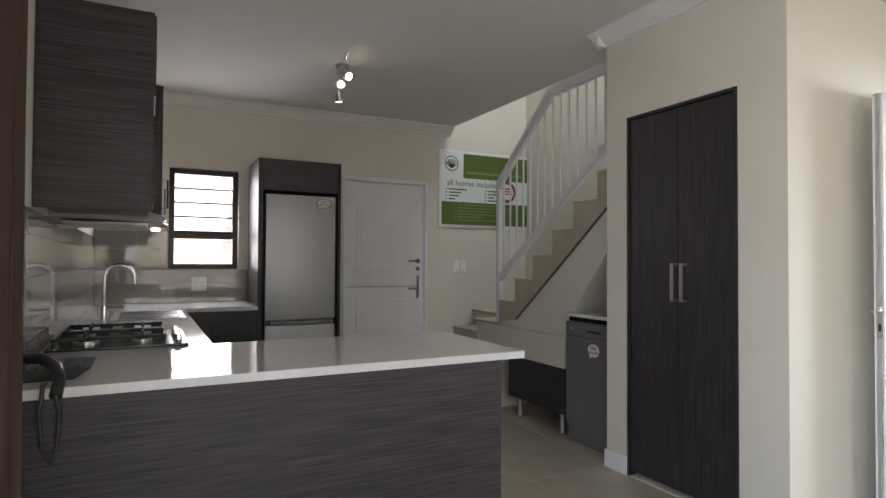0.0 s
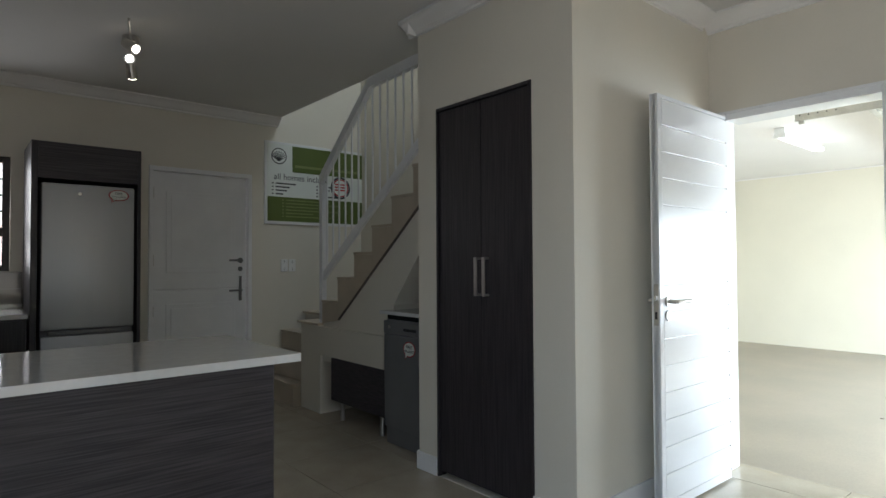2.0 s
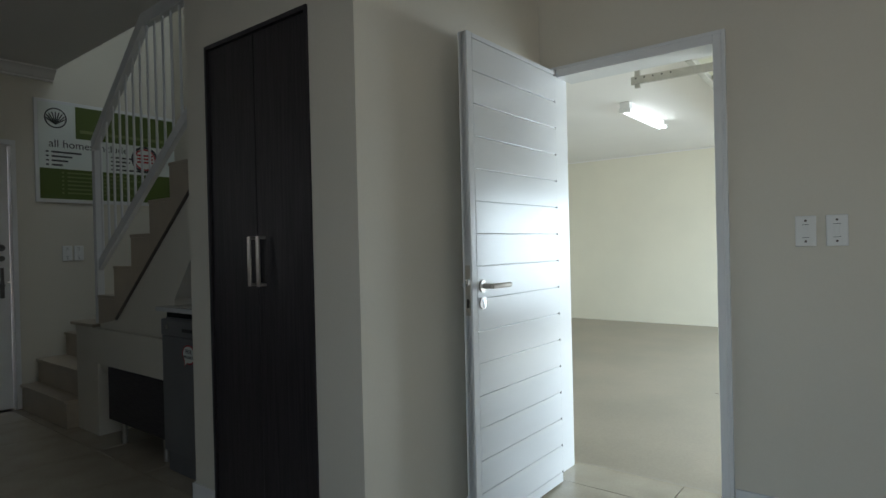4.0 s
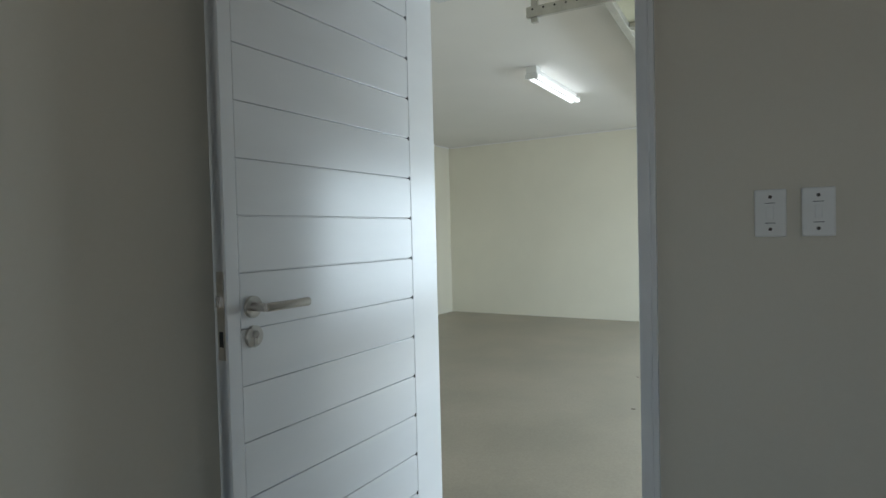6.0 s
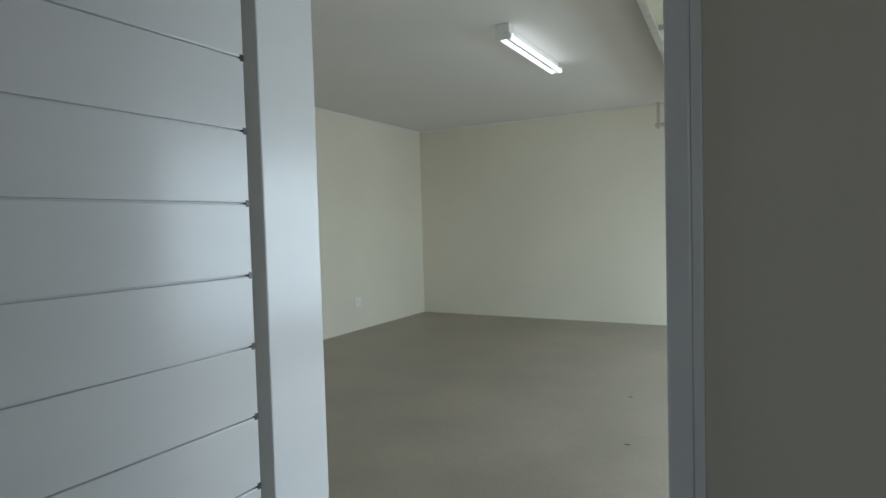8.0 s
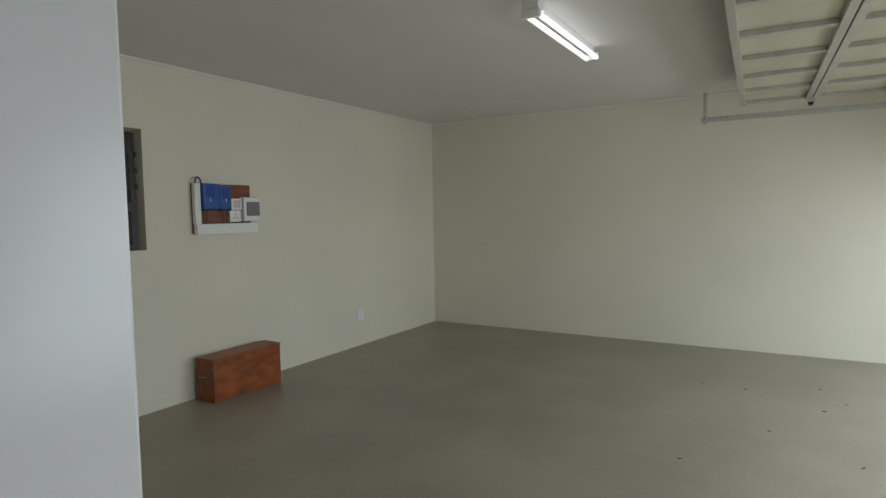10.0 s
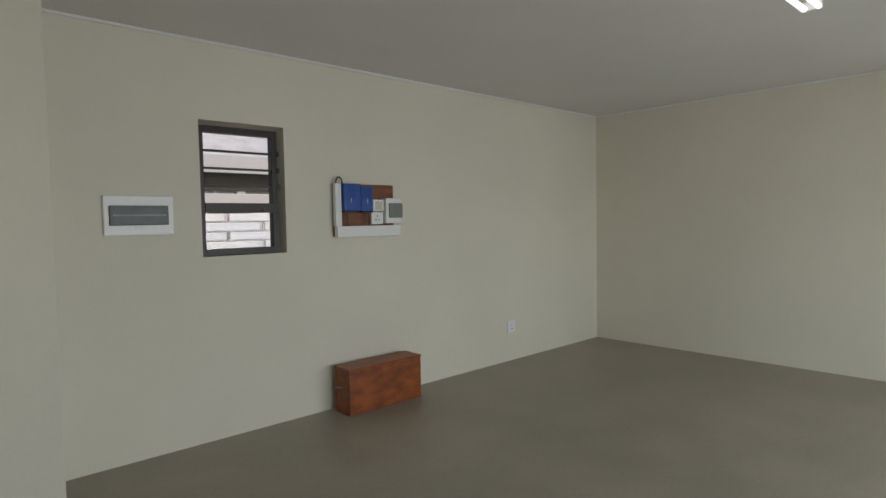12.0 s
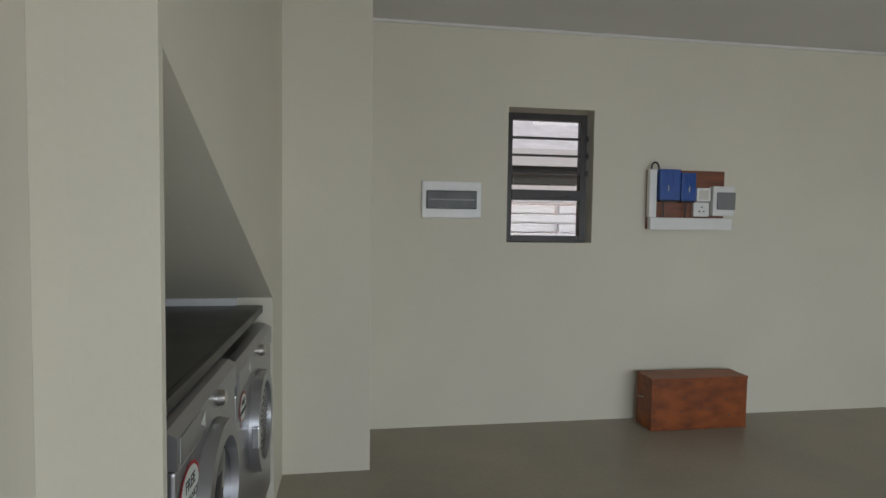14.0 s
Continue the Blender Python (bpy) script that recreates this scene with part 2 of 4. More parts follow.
def wall_with_holes(axis, a, b_, u0, u1, z0, z1, holes):
    """A wall from a to b_ thick along axis, from u0 to u1 and z0 to z1, with rectangular holes (u0, u1, z0, z1)."""
    us = sorted({u0, u1, *[h[0] for h in holes], *[h[1] for h in holes]})
    zs = sorted({z0, z1, *[h[2] for h in holes], *[h[3] for h in holes]})
    b = bmesh.new()
    for p, q in zip(us, us[1:]):
        for r, s in zip(zs, zs[1:]):
            if not any(h[0] <= p and q <= h[1] and h[2] <= r and s <= h[3] for h in holes):
                if axis == "x":
                    box(a, p, r, b_, q, s, bm=b)
                else:
                    box(p, a, r, q, b_, s, bm=b)
    bmesh.ops.remove_doubles(b, verts=b.verts[:], dist=1e-5)
    seen = {}
    for f in b.faces:
        seen.setdefault(tuple(round(c, 4) for c in f.calc_center_median()), []).append(f)
    bmesh.ops.delete(b, geom=[f for fs in seen.values() if len(fs) > 1 for f in fs], context="FACES_ONLY")
    return b


def lettering(words, size, at, rot, material, parent, name="lettering", align="LEFT"):
    """Words in the built-in font, as a flat mesh. rot: Euler degrees."""
    c = bpy.data.curves.new(name, "FONT")
    c.body, c.size, c.align_x, c.extrude = words, size, align, 0.0004
    tmp = bpy.data.objects.new(name, c)
    scene.collection.objects.link(tmp)
    me = bpy.data.meshes.new_from_object(tmp.evaluated_get(bpy.context.evaluated_depsgraph_get()))
    bpy.data.objects.remove(tmp)
    me.materials.clear()
    me.materials.append(material)
    ob = new(name, me)
    ob.parent = parent
    ob.matrix_basis = pose(*at, *rot)
    return ob


def bubble(parent, at, rot, w, h, words=True, size=1.0):
    """An oval sticker with a tail, red rim and pale middle, drawn in its own plane."""
    st = thing("sticker", at, "white speech-bubble sticker with a red rim and red print", "sticker", "appliance stickers")
    st.matrix_basis = pose(*at, *rot)
    for nm, k, z, m in (("rim", 1.0, 0.0006, RED), ("face", 0.87, 0.0014, PAPER)):
        b = bmesh.new()
        pts = [(k * w / 2 * math.cos(2 * math.pi * i / 32), k * h / 2 * math.sin(2 * math.pi * i / 32)) for i in range(32)]
        lo = [b.verts.new((x, y, z)) for x, y in pts]
        b.faces.new(lo)
        t = [b.verts.new((x * k, y * k, z + 0.0002)) for x, y in ((-w * 0.34, -h * 0.28), (-w * 0.10, -h * 0.40), (-w * 0.36, -h * 0.68))]
        b.faces.new(t)
        bmesh.ops.recalc_face_normals(b, faces=b.faces[:])
        for f in b.faces:
            if f.normal.z < 0:
                f.normal_flip()
        part(nm, b, m, st)
    lettering("FREE", h * 0.30, (0, h * 0.06, 0.0022), (0, 0, 0), INK, st, "lettering", "CENTER")
    lettering("APPLIANCES", h * 0.21, (0, -h * 0.20, 0.0022), (0, 0, 0), INK, st, "lettering", "CENTER")
    return st

# ---------------------------------------------------------------- setting: house
CZ, GZ, GF = 2.68, 2.563, -0.105
setting("floor_house", box(-0.3, -4.2, -0.2, 4.434, 5.8, -0.012), GROUT, "pale grout bed under the house floor tiles")
setting("floor_garage", box(4.434, -1.6, -0.3, 10.95, 5.4, GF), CONCRETE, "smooth tan screed garage floor, dusty and unpainted")
setting("wall_west", wall_with_holes("x", -0.2, 0.02, -4.2, 5.8, -0.2, 2.88, [(-2.0, 1.0, 0.0, 2.1)]), CREAM, "cream painted wall behind the kitchen run")
setting("wall_north", wall_with_holes("y", 5.552, 5.8, 0.02, 4.434, -0.2, 5.2, [(0.57, 1.14, 1.17, 2.05), (2.14, 3.0, -0.012, 2.05)]), CREAM, "cream painted kitchen wall with window and door openings")
setting("wall_south", wall_with_holes("y", -4.2, -4.0, 0.02, 4.434, -0.2, 2.9, [(-0.0 + 0.1, 2.5, 0.0, 2.1)]), CREAM, "cream painted living room wall with an assumed sliding door opening")
setting("wall_garage_side", wall_with_holes("x", 4.284, 4.434, -4.0, 5.552, -0.2, 5.2, [(0.755, 1.66, -0.012, 2.085), (2.58, 4.23, -0.2, 1.62)]), CREAM, "cream painted wall with the garage doorway")
_b = wall_with_holes("x", 2.937, 3.06, 1.65, 2.79, -0.012, CZ, [(1.896, 2.617, 0.0, 2.11)])
box(3.06, 1.65, -0.012, 4.284, 1.77, CZ, bm=_b)
box(3.06, 2.67, -0.012, 4.0, 2.79, CZ, bm=_b)
setting("wall_cupboard", _b, CREAM, "cream plastered walls round the built-in cupboard")
_b = box(-0.2, -4.2, CZ, 3.3, 5.552, CZ + 0.2)
box(3.3, -4.2, CZ, 4.284, 2.79, CZ + 0.2, bm=_b)
setting("ceiling_house", _b, CEILING, "flat white ceiling with an open stairwell")
setting("ceiling_stairwell", box(3.0, 2.3, 5.2, 4.434, 5.8, 5.35), CEILING, "white ceiling above the stairwell")
# Unseen opaque panel added above the stairwell lamp; no daylight passes through it.
_s = thing("skylight", (3.8, 3.2, 5.19), "unseen opaque white panel added above the stairwell fill lamp", "skylight", kind="structure")
part("panel", box(-0.45, -0.4, -0.012, 0.45, 0.8, 0.008), PLASTIC, _s)
for _x in (-0.5, 0.451):
    part("frame", box(_x, -0.45, -0.03, _x + 0.049, 0.85, 0.008), WHITEM, _s)
setting("wall_stairwell", box(3.18, 2.7, CZ + 0.2, 3.3, 5.552, 5.2), CREAM, "upper stairwell wall")
setting("wall_stairwell_end", box(3.3, 2.55, CZ + 0.2, 4.284, 2.67, 5.2), CREAM, "upper stairwell end wall")


def cornice(name, p, q, inward, z):
    """A moulded cove from p to q under a ceiling at z."""
    prof = [(0, 0), (0.095, 0), (0.095, -0.012), (0.082, -0.018), (0.066, -0.03), (0.045, -0.052), (0.03, -0.068), (0.016, -0.074), (0.016, -0.088), (0, -0.09)]
    p, q, n = Vector((*p, 0)), Vector((*q, 0)), Vector((*inward, 0))
    b = bmesh.new()
    a = [b.verts.new(p + n * u + Vector((0, 0, z + v - 0.001))) for u, v in prof]
    c = [b.verts.new(q + n * u + Vector((0, 0, z + v - 0.001))) for u, v in prof]
    for i in range(len(prof)):
        j = (i + 1) % len(prof)
        b.faces.new((a[i], a[j], c[j], c[i]))
    b.faces.new(a), b.faces.new(c)
    bmesh.ops.recalc_face_normals(b, faces=b.faces[:])
    setting(name, b, CORNICE, "white moulded plaster cornice")


cornice("trim_cornice_north", (0.02, 5.552), (3.3, 5.552), (0, -1), CZ)
cornice("trim_cornice_west", (0.02, -4), (0.02, 5.46), (1, 0), CZ)
cornice("trim_cornice_cupboard", (2.937, 1.56), (2.937, 2.86), (-1, 0), CZ)
cornice("trim_cornice_return", (2.85, 1.65), (4.19, 1.65), (0, -1), CZ)
cornice("trim_cornice_stair", (2.86, 2.79), (3.3, 2.79), (0, 1), CZ)
cornice("trim_cornice_door", (4.284, -4), (4.284, 1.65), (-1, 0), CZ)


def skirting(name, x0, y0, x1, y1):
    setting(name, box(x0, y0, -0.003, x1, y1, 0.10, 0.004), WHITEM, "white painted skirting board")


skirting("baseboard_pier", 2.922, 2.617, 2.9365, 2.80)
skirting("baseboard_pier_end", 2.937, 2.7905, 3.03, 2.805)
skirting("baseboard_corner", 2.922, 1.636, 2.9365, 1.896)
skirting("baseboard_return", 2.937, 1.636, 4.26, 1.6495)
skirting("baseboard_garage_side", 4.27, -3.9, 4.2835, 0.738)
skirting("baseboard_north", 3.06, 5.538, 4.28, 5.5515)

# ---------------------------------------------------------------- setting: garage
setting("wall_garage_north", wall_with_holes("y", 5.17, 5.40, 4.434, 10.95, -0.3, GZ, [(6.056, 6.662, 1.139, 2.045)]), GARAGE, "cream painted garage wall with a small window")
setting("wall_garage_east", box(10.765, -1.6, -0.3, 10.95, 5.17, GZ), GARAGE, "cream painted garage end wall")
setting("wall_garage_south", wall_with_holes("y", -1.6, -1.38, 4.434, 10.765, -0.3, GZ, [(5.3, 10.2, GF, 2.1)]), GARAGE, "cream garage wall with the wide vehicle opening")
setting("wall_garage_pier", box(4.434, 4.545, GF - 0.1, 5.13, 5.1695, GZ, 0.006), GARAGE, "cream plastered pier in the garage corner")
setting("wall_garage_niche", prism([(2.545, -0.15), (2.57, -0.15), (2.57, 1.612), (4.165, 0.912), (4.20, -0.15), (4.5445, -0.15), (4.5445, GZ), (2.545, GZ)], "x", 4.50, 4.66), GARAGE, "cream garage wall with a sloped opening under the stairs")
setting("wall_garage_jog", box(4.4345, 2.545, -0.15, 4.4998, 2.57, GZ), GARAGE, "cream return of the garage wall")
setting("wall_niche_back", box(4.04, 2.545, -0.15, 4.08, 4.24, 1.75), GARAGE, "plaster back of the laundry recess")
setting("wall_niche_end", box(4.08, 4.19, -0.15, 4.50, 4.24, 1.0), GARAGE, "plaster end of the laundry recess")
setting("trim_niche", box(4.10, 4.150, 0.8775, 4.499, 4.1895, 0.911), WHITEM, "pale upstand at the end of the laundry worktop")
setting("ceiling_niche", prism([(2.57, 1.612), (4.165, 0.912), (4.189, 0.912), (4.189, 0.99), (2.57, 1.69)], "x", 4.08, 4.499), GARAGE, "sloped plaster soffit of the laundry recess")
setting("ceiling_garage", box(4.434, -1.6, GZ, 10.95, 5.40, GZ + 0.15), CEILING, "flat white garage ceiling")
_b = box(4.44, 5.150, GZ - 0.02, 10.75, 5.1695, GZ - 0.0005, 0.006)
setting("trim_garage_ceiling", _b, CORNICE, "thin white ceiling bead")
setting("trim_garage_ceiling_east", box(10.745, -1.3, GZ - 0.02, 10.7645, 5.14, GZ - 0.0005, 0.006), CORNICE, "thin white ceiling bead")

# ---------------------------------------------------------------- outside
setting("ground", box(-400, -400, -0.6, 400, 400, -0.32), GROUND, "dry bare ground round the house")


def neighbour():
    h = thing("neighbour_house", (9.5, 12.5, -0.32), "pale plastered neighbouring house under construction with grey roof", "house")
    part("wall", box(-7, 0, 0, 6, 5, 2.5), BRICK, h)
    part("roof", prism([(-0.9, 2.45), (2.5, 4.1), (5.9, 2.45), (5.9, 2.62), (2.5, 4.3), (-0.9, 2.62)], "x", -7.6, 6.6), ROOF, h)
    part("fascia", box(-7.6, -0.96, 2.36, 6.6, -0.9, 2.64), WHITEM, h)
    for x in (-4.4, -1.6, 1.2):
        w = part("window", box(x, -0.03, 1.0, x + 1.5, 0.02, 2.0), DARKGLASS, h)
        part("frame", box(x, -0.05, 1.47, x + 1.5, 0.0, 1.53), WHITEM, w)
    for x in (-3.0, -0.4, 2.2):
        part("post", box(x, -0.9, 0, x + 0.16, -0.74, 2.4, 0.01), WHITEM, h)
    w = thing("boundary_wall", (7.5, 9.0, -0.32), "low clay brick and plaster boundary wall with pale coping", "wall")
    part("base", box(-2.5, 0, 0, 6, 0.22, 1.87), BRICK, w)
    part("coping", box(-2.5, -0.03, 1.871, 6, 0.25, 2.08, 0.01), WHITEM, w)
    part("plinth", box(-2.5, -0.06, 0, 6, -0.001, 1.84, 0.01), REDBRICK, w)
    for k in range(7):
        for i in range(6):
            x0 = -2.4 + 1.35 * i + (0.5 if k % 2 else 0.0)
            part("plank", box(x0, -0.12, 0.96 + 0.125 * k, x0 + 1.28, -0.061, 1.06 + 0.125 * k, 0.008), (WHITEM, BRICK, WHITEM)[(k + i) % 3], w)
    for k in range(2, 5):
        part("brick_pier", box(-6.6 + 2.6 * k, -0.08, 0, -6.25 + 2.6 * k, 0.3, 1.85, 0.01), REDBRICK, w)
    c = thing("carport", (6.9, 10.4, -0.32), "white steel carport with dark underside beside the house", "carport")
    part("roof", box(-3.5, 0, 2.486, 5.5, 0.5, 2.76), WHITEM, c)
    part("beam", box(-3.5, 0.05, 2.20, 5.5, 0.2, 2.485), BRONZE, c)
    for x in (-3.4, -0.7, 1.35, 3.3):
        part("post", cyl((x, 0.12, 0), (x, 0.12, 2.199), 0.05), WHITEM, c)


neighbour()
_w = thing("yard_wall", (0.9, 12.0, -0.32), "tall pale yard wall with light clay bricks in full sun", "wall")
part("base", box(-7, 0, 0, 1.8, 0.2, 4.0), WHITEM, _w)
_bk = None
for r in range(14):
    for k in range(18):
        x, z = -2.6 + 0.235 * k + 0.115 * (r % 2), 1.05 + 0.086 * r
        if _bk is None:
            _bk = _o = part("brick", box(-0.01, -0.11, -0.036, 0.012, 0.11, 0.036, 0.003), PALEBRICK, _w)
        else:
            _o = new("brick", _bk.data)
            _o.parent = _w
        _o.matrix_basis = pose(x, 0.0, z, 0, 0, -90)


# ---------------------------------------------------------------- windows and doors
def louvre_window(name, x0, x1, z0, z1, y, split, slats, label):
    """A dark aluminium window: sliding louvres above, a fixed pane below; y is the frame's inner face."""
    w = thing(name, ((x0 + x1) / 2, y, z0), label, "window", kind="structure")
    hw, h = (x1 - x0) / 2, z1 - z0
    s, f = split - z0, 0.045
    for nm, b in (("frame", box(-hw, 0, 0, -hw + f, 0.06, h, 0.003)), ("frame", box(hw - f, 0, 0, hw, 0.06, h, 0.003)),
                  ("frame", box(-hw + f, 0, h - f, hw - f, 0.06, h, 0.003)), ("frame", box(-hw + f, 0, 0, hw - f, 0.06, f, 0.003)),
                  ("transom", box(-hw + f, -0.006, s - 0.035, hw - f, 0.06, s + 0.035, 0.003))):
        part(nm, b, BRONZE, w)
    g = part("pane", box(-hw + f, 0.028, f, hw - f, 0.033, s - 0.035), GLASS, w)
    g.visible_shadow = False
    g = part("pane", box(-hw + f, 0.028, s + 0.035, hw - f, 0.033, h - f), GLASS, w)
    g.visible_shadow = False
    for k in range(1, slats):
        z = s + 0.035 + (h - f - s - 0.035) * k / slats
        part("bar", box(-hw + f, 0.012, z - 0.007, hw - f, 0.05, z + 0.007, 0.002), BRONZE, w)
        part("clip", box(hw - 0.012, -0.012, z - 0.02, hw + 0.006, 0.0, z + 0.02, 0.002), BRONZE, w)
    st = part("stay", box(0.02, -0.014, s - 0.02, 0.17, -0.006, s - 0.005, 0.002), BRONZE, w)
    part("knob", cyl((0.16, -0.03, s - 0.012), (0.16, -0.012, s - 0.012), 0.008), BRONZE, st)
    return w


louvre_window("window_1", 0.571, 1.139, 1.171, 2.049, 5.60, 1.47, 4, "dark bronze aluminium kitchen window with burglar bars")
part("sill_liner", box(0.571, 5.545, 1.172, 1.139, 5.60, 1.178), BRONZE, bpy.data.objects["window_1"]).matrix_parent_inverse = pose(0.855, 5.60, 1.171).inverted()
louvre_window("window_2", 6.058, 6.636, 1.141, 2.02, 5.225, 1.465, 4, "dark bronze aluminium garage window with burglar bars")


def lever(parent, at, rose_r=0.026, length=0.13, sgn=1, out=-1, keyhole=True, axis="y"):
    """A lever handle on a rose with a key rose below; out: which way along y it stands off."""
    x, y, z = at
    h = part("lever_handle", cyl((x, y, z), (x, y + out * 0.008, z), rose_r, bevel=0.002), SATIN, parent, "satin nickel lever handle", True)
    b = cyl((x, y, z), (x, y + out * 0.05, z), 0.010)
    tube([(x, y + out * 0.048, z), (x + sgn * 0.02, y + out * 0.052, z), (x + sgn * length, y + out * 0.052, z)], 0.0105, 12, b)
    part("lever", b, SATIN, h, "", True)
    if keyhole:
        k = part("key_rose", cyl((x, y, z - 0.069), (x, y + out * 0.008, z - 0.069), rose_r, bevel=0.002), SATIN, parent, "round satin key rose", True)
        b = cyl((x, y + out * 0.007, z - 0.064), (x, y + out * 0.013, z - 0.064), 0.009)
        box(x - 0.005, y + out * 0.007, z - 0.089, x + 0.005, y + out * 0.013, z - 0.069, 0.001, bm=b)
        part("cylinder", b, CHROME, k)


def garage_door_leaf():
    """The white boarded leaf, standing open against the return wall."""
    d = thing("door_1", (4.165, 1.505, 0.01), "open white painted door of wide horizontal boards", "door", kind="structure")
    d.matrix_basis = pose(4.128, 1.487, 0.008, 0, 0, -0.3)
    W, T, H = 0.736, 0.044, 2.03
    part("core", box(-W, 0.008, 0, -0.001, T - 0.008, H, 0.001), WHITE, d)
    part("stile", box(-W, 0, 0, -W + 0.035, T, H, 0.002), WHITE, d)
    n, p = 16, 0.1305
    z = 0.0
    k = 0
    while z < H - 0.01:
        top = min(H, (z + p) if k else 0.0505)
        part("board", box(-W + 0.036, 0, z + 0.0014, 0.0, T, top - 0.0014, 0.002), WHITE, d)
        if k:
            part("notch", box(-0.008, -0.0006, z - 0.006, 0.0006, 0.03, z + 0.006), DARKFILL, d, "dark groove end")
        z, k = top, k + 1
    lever(d, (-W + 0.069, 0.0, 1.014))
    lever(d, (-W + 0.069, T, 1.014), out=1, keyhole=False)
    lp = part("lock_plate", box(-W - 0.0015, 0.008, 0.90, -W + 0.001, 0.032, 1.10), SATIN, d, "satin steel lock edge plate")
    part("latch", box(-W - 0.010, 0.014, 1.02, -W, 0.026, 1.045, 0.002), CHROME, lp)
    part("slot", box(-W - 0.0025, 0.014, 0.93, -W, 0.026, 0.965), DARKFILL, lp)
    return d


garage_door_leaf()

# steel door frame of the garage doorway
_f = thing("door_frame_1", (4.36, 1.2, 0), "white painted steel door frame", "door frame", kind="structure")
_f.matrix_basis = Matrix()
part("jamb", box(4.22, 1.548, -0.003, 4.385, 1.645, 2.085, 0.004), WHITE, _f)
part("jamb", box(4.286, 1.6452, -0.003, 4.384, 1.6598, 2.0848, 0.002), WHITE, _f)
part("jamb", box(4.262, 0.757, -0.003, 4.436, 0.792, 2.085, 0.004), WHITE, _f)
part("stop", box(4.36, 0.792, -0.003, 4.43, 0.805, 2.044, 0.003), WHITE, _f)
part("head", box(4.262, 0.792, 2.045, 4.436, 1.545, 2.085, 0.004), WHITE, _f)
part("casing", box(4.262, 0.742, -0.003, 4.2835, 0.757, 2.10, 0.003), WHITE, _f)
part("casing", box(4.262, 0.757, 2.085, 4.2835, 1.62, 2.10, 0.003), WHITE, _f)
_s = part("strike_plate", box(4.275, 0.7915, 0.91, 4.30, 0.7935, 1.05, 0.001), SATIN, _f, "steel strike plate")
part("slot", box(4.282, 0.793, 0.94, 4.294, 0.7945, 1.02), DARKFILL, _s)


def stable_door():
    d = thing("door_2", (2.57, 5.60, 0), "closed white two-leaf stable door with raised panels", "door", kind="structure")
    for z0, z1, panels in ((0.01, 0.983, ((0.12, 0.86),)), (0.992, 2.044, ((1.14, 1.87),))):
        leaf = part("leaf", box(-0.415, -0.02, z0, 0.415, 0.025, z1, 0.003), WHITEM, d)
        for a, b_ in panels:
            b = box(-0.31, -0.031, a, 0.31, -0.019, b_, 0.008)
            part("panel", b, WHITEM, leaf)
            b = box(-0.27, -0.037, a + 0.04, 0.27, -0.030, b_ - 0.04, 0.006)
            part("field", b, WHITEM, leaf)
    for z in (1.252, 0.965):
        h = part("lever_handle", box(0.345, -0.03, z - 0.10, 0.375, -0.02, z + 0.03, 0.004) if z < 1 else cyl((0.36, -0.02, z), (0.36, -0.03, z), 0.026), DARKMETAL, d, "dark satin lever handle")
        part("lever", tube([(0.36, -0.02, z), (0.36, -0.065, z), (0.345, -0.07, z), (0.24, -0.07, z)], 0.010), DARKMETAL, h, "", True)
    part("weather_bar", box(-0.41, 0.026, 0.94, 0.41, 0.034, 1.04), WHITEM, d)
    part("bolt", box(0.35, -0.034, 0.985, 0.372, -0.02, 1.10, 0.003), DARKMETAL, d)
    part("key_rose", cyl((0.36, -0.02, 1.17), (0.36, -0.028, 1.17), 0.022), DARKMETAL, d)
    for z in (0.3, 0.75, 1.2, 1.8):
        part("hinge", cyl((-0.42, -0.03, z), (-0.42, -0.03, z + 0.1), 0.009), SATIN, d)
    f = thing("door_frame_2", (2.57, 5.57, 0), "white painted timber door frame", "door frame", kind="structure")
    part("jamb", box(-0.46, -0.035, 0, -0.425, 0.08, 2.045, 0.004), WHITEM, f)
    part("jamb", box(0.425, -0.035, 0, 0.46, 0.08, 2.045, 0.004), WHITEM, f)
    part("head", box(-0.46, -0.035, 2.045, 0.46, 0.08, 2.085, 0.004), WHITEM, f)


stable_door()
# Unseen glazed door, assumed from the curtain; its lamp lights the doorway wall.
_d = thing("living_window", (-0.09, -0.5, 0), "bronze aluminium glazed sliding door beside the curtain", "door", kind="structure")
for y in (-1.5, -0.025, 1.45):
    part("frame", box(-0.04, y, 0, 0.04, y + 0.05, 2.1), BRONZE, _d)
part("pane", box(-0.003, -1.45, 0.0, 0.003, 1.45, 2.1), GLASS, _d).visible_shadow = False
# Out-of-view sliding door, added to give the south lamp an opening.
_d = thing("assumed_sliding_door", (1.3, -4.1, 0), "assumed bronze aluminium sliding glass door, out of view", "door", kind="structure")
for x in (-1.19, -0.02, 1.14):
    part("frame", box(x, -0.04, 0, x + 0.05, 0.04, 2.1), BRONZE, _d)
part("frame", box(-1.19, -0.04, 2.05, 1.19, 0.04, 2.1), BRONZE, _d)
part("pane", box(-1.14, -0.003, 0.0, 1.14, 0.003, 2.05), GLASS, _d).visible_shadow = False


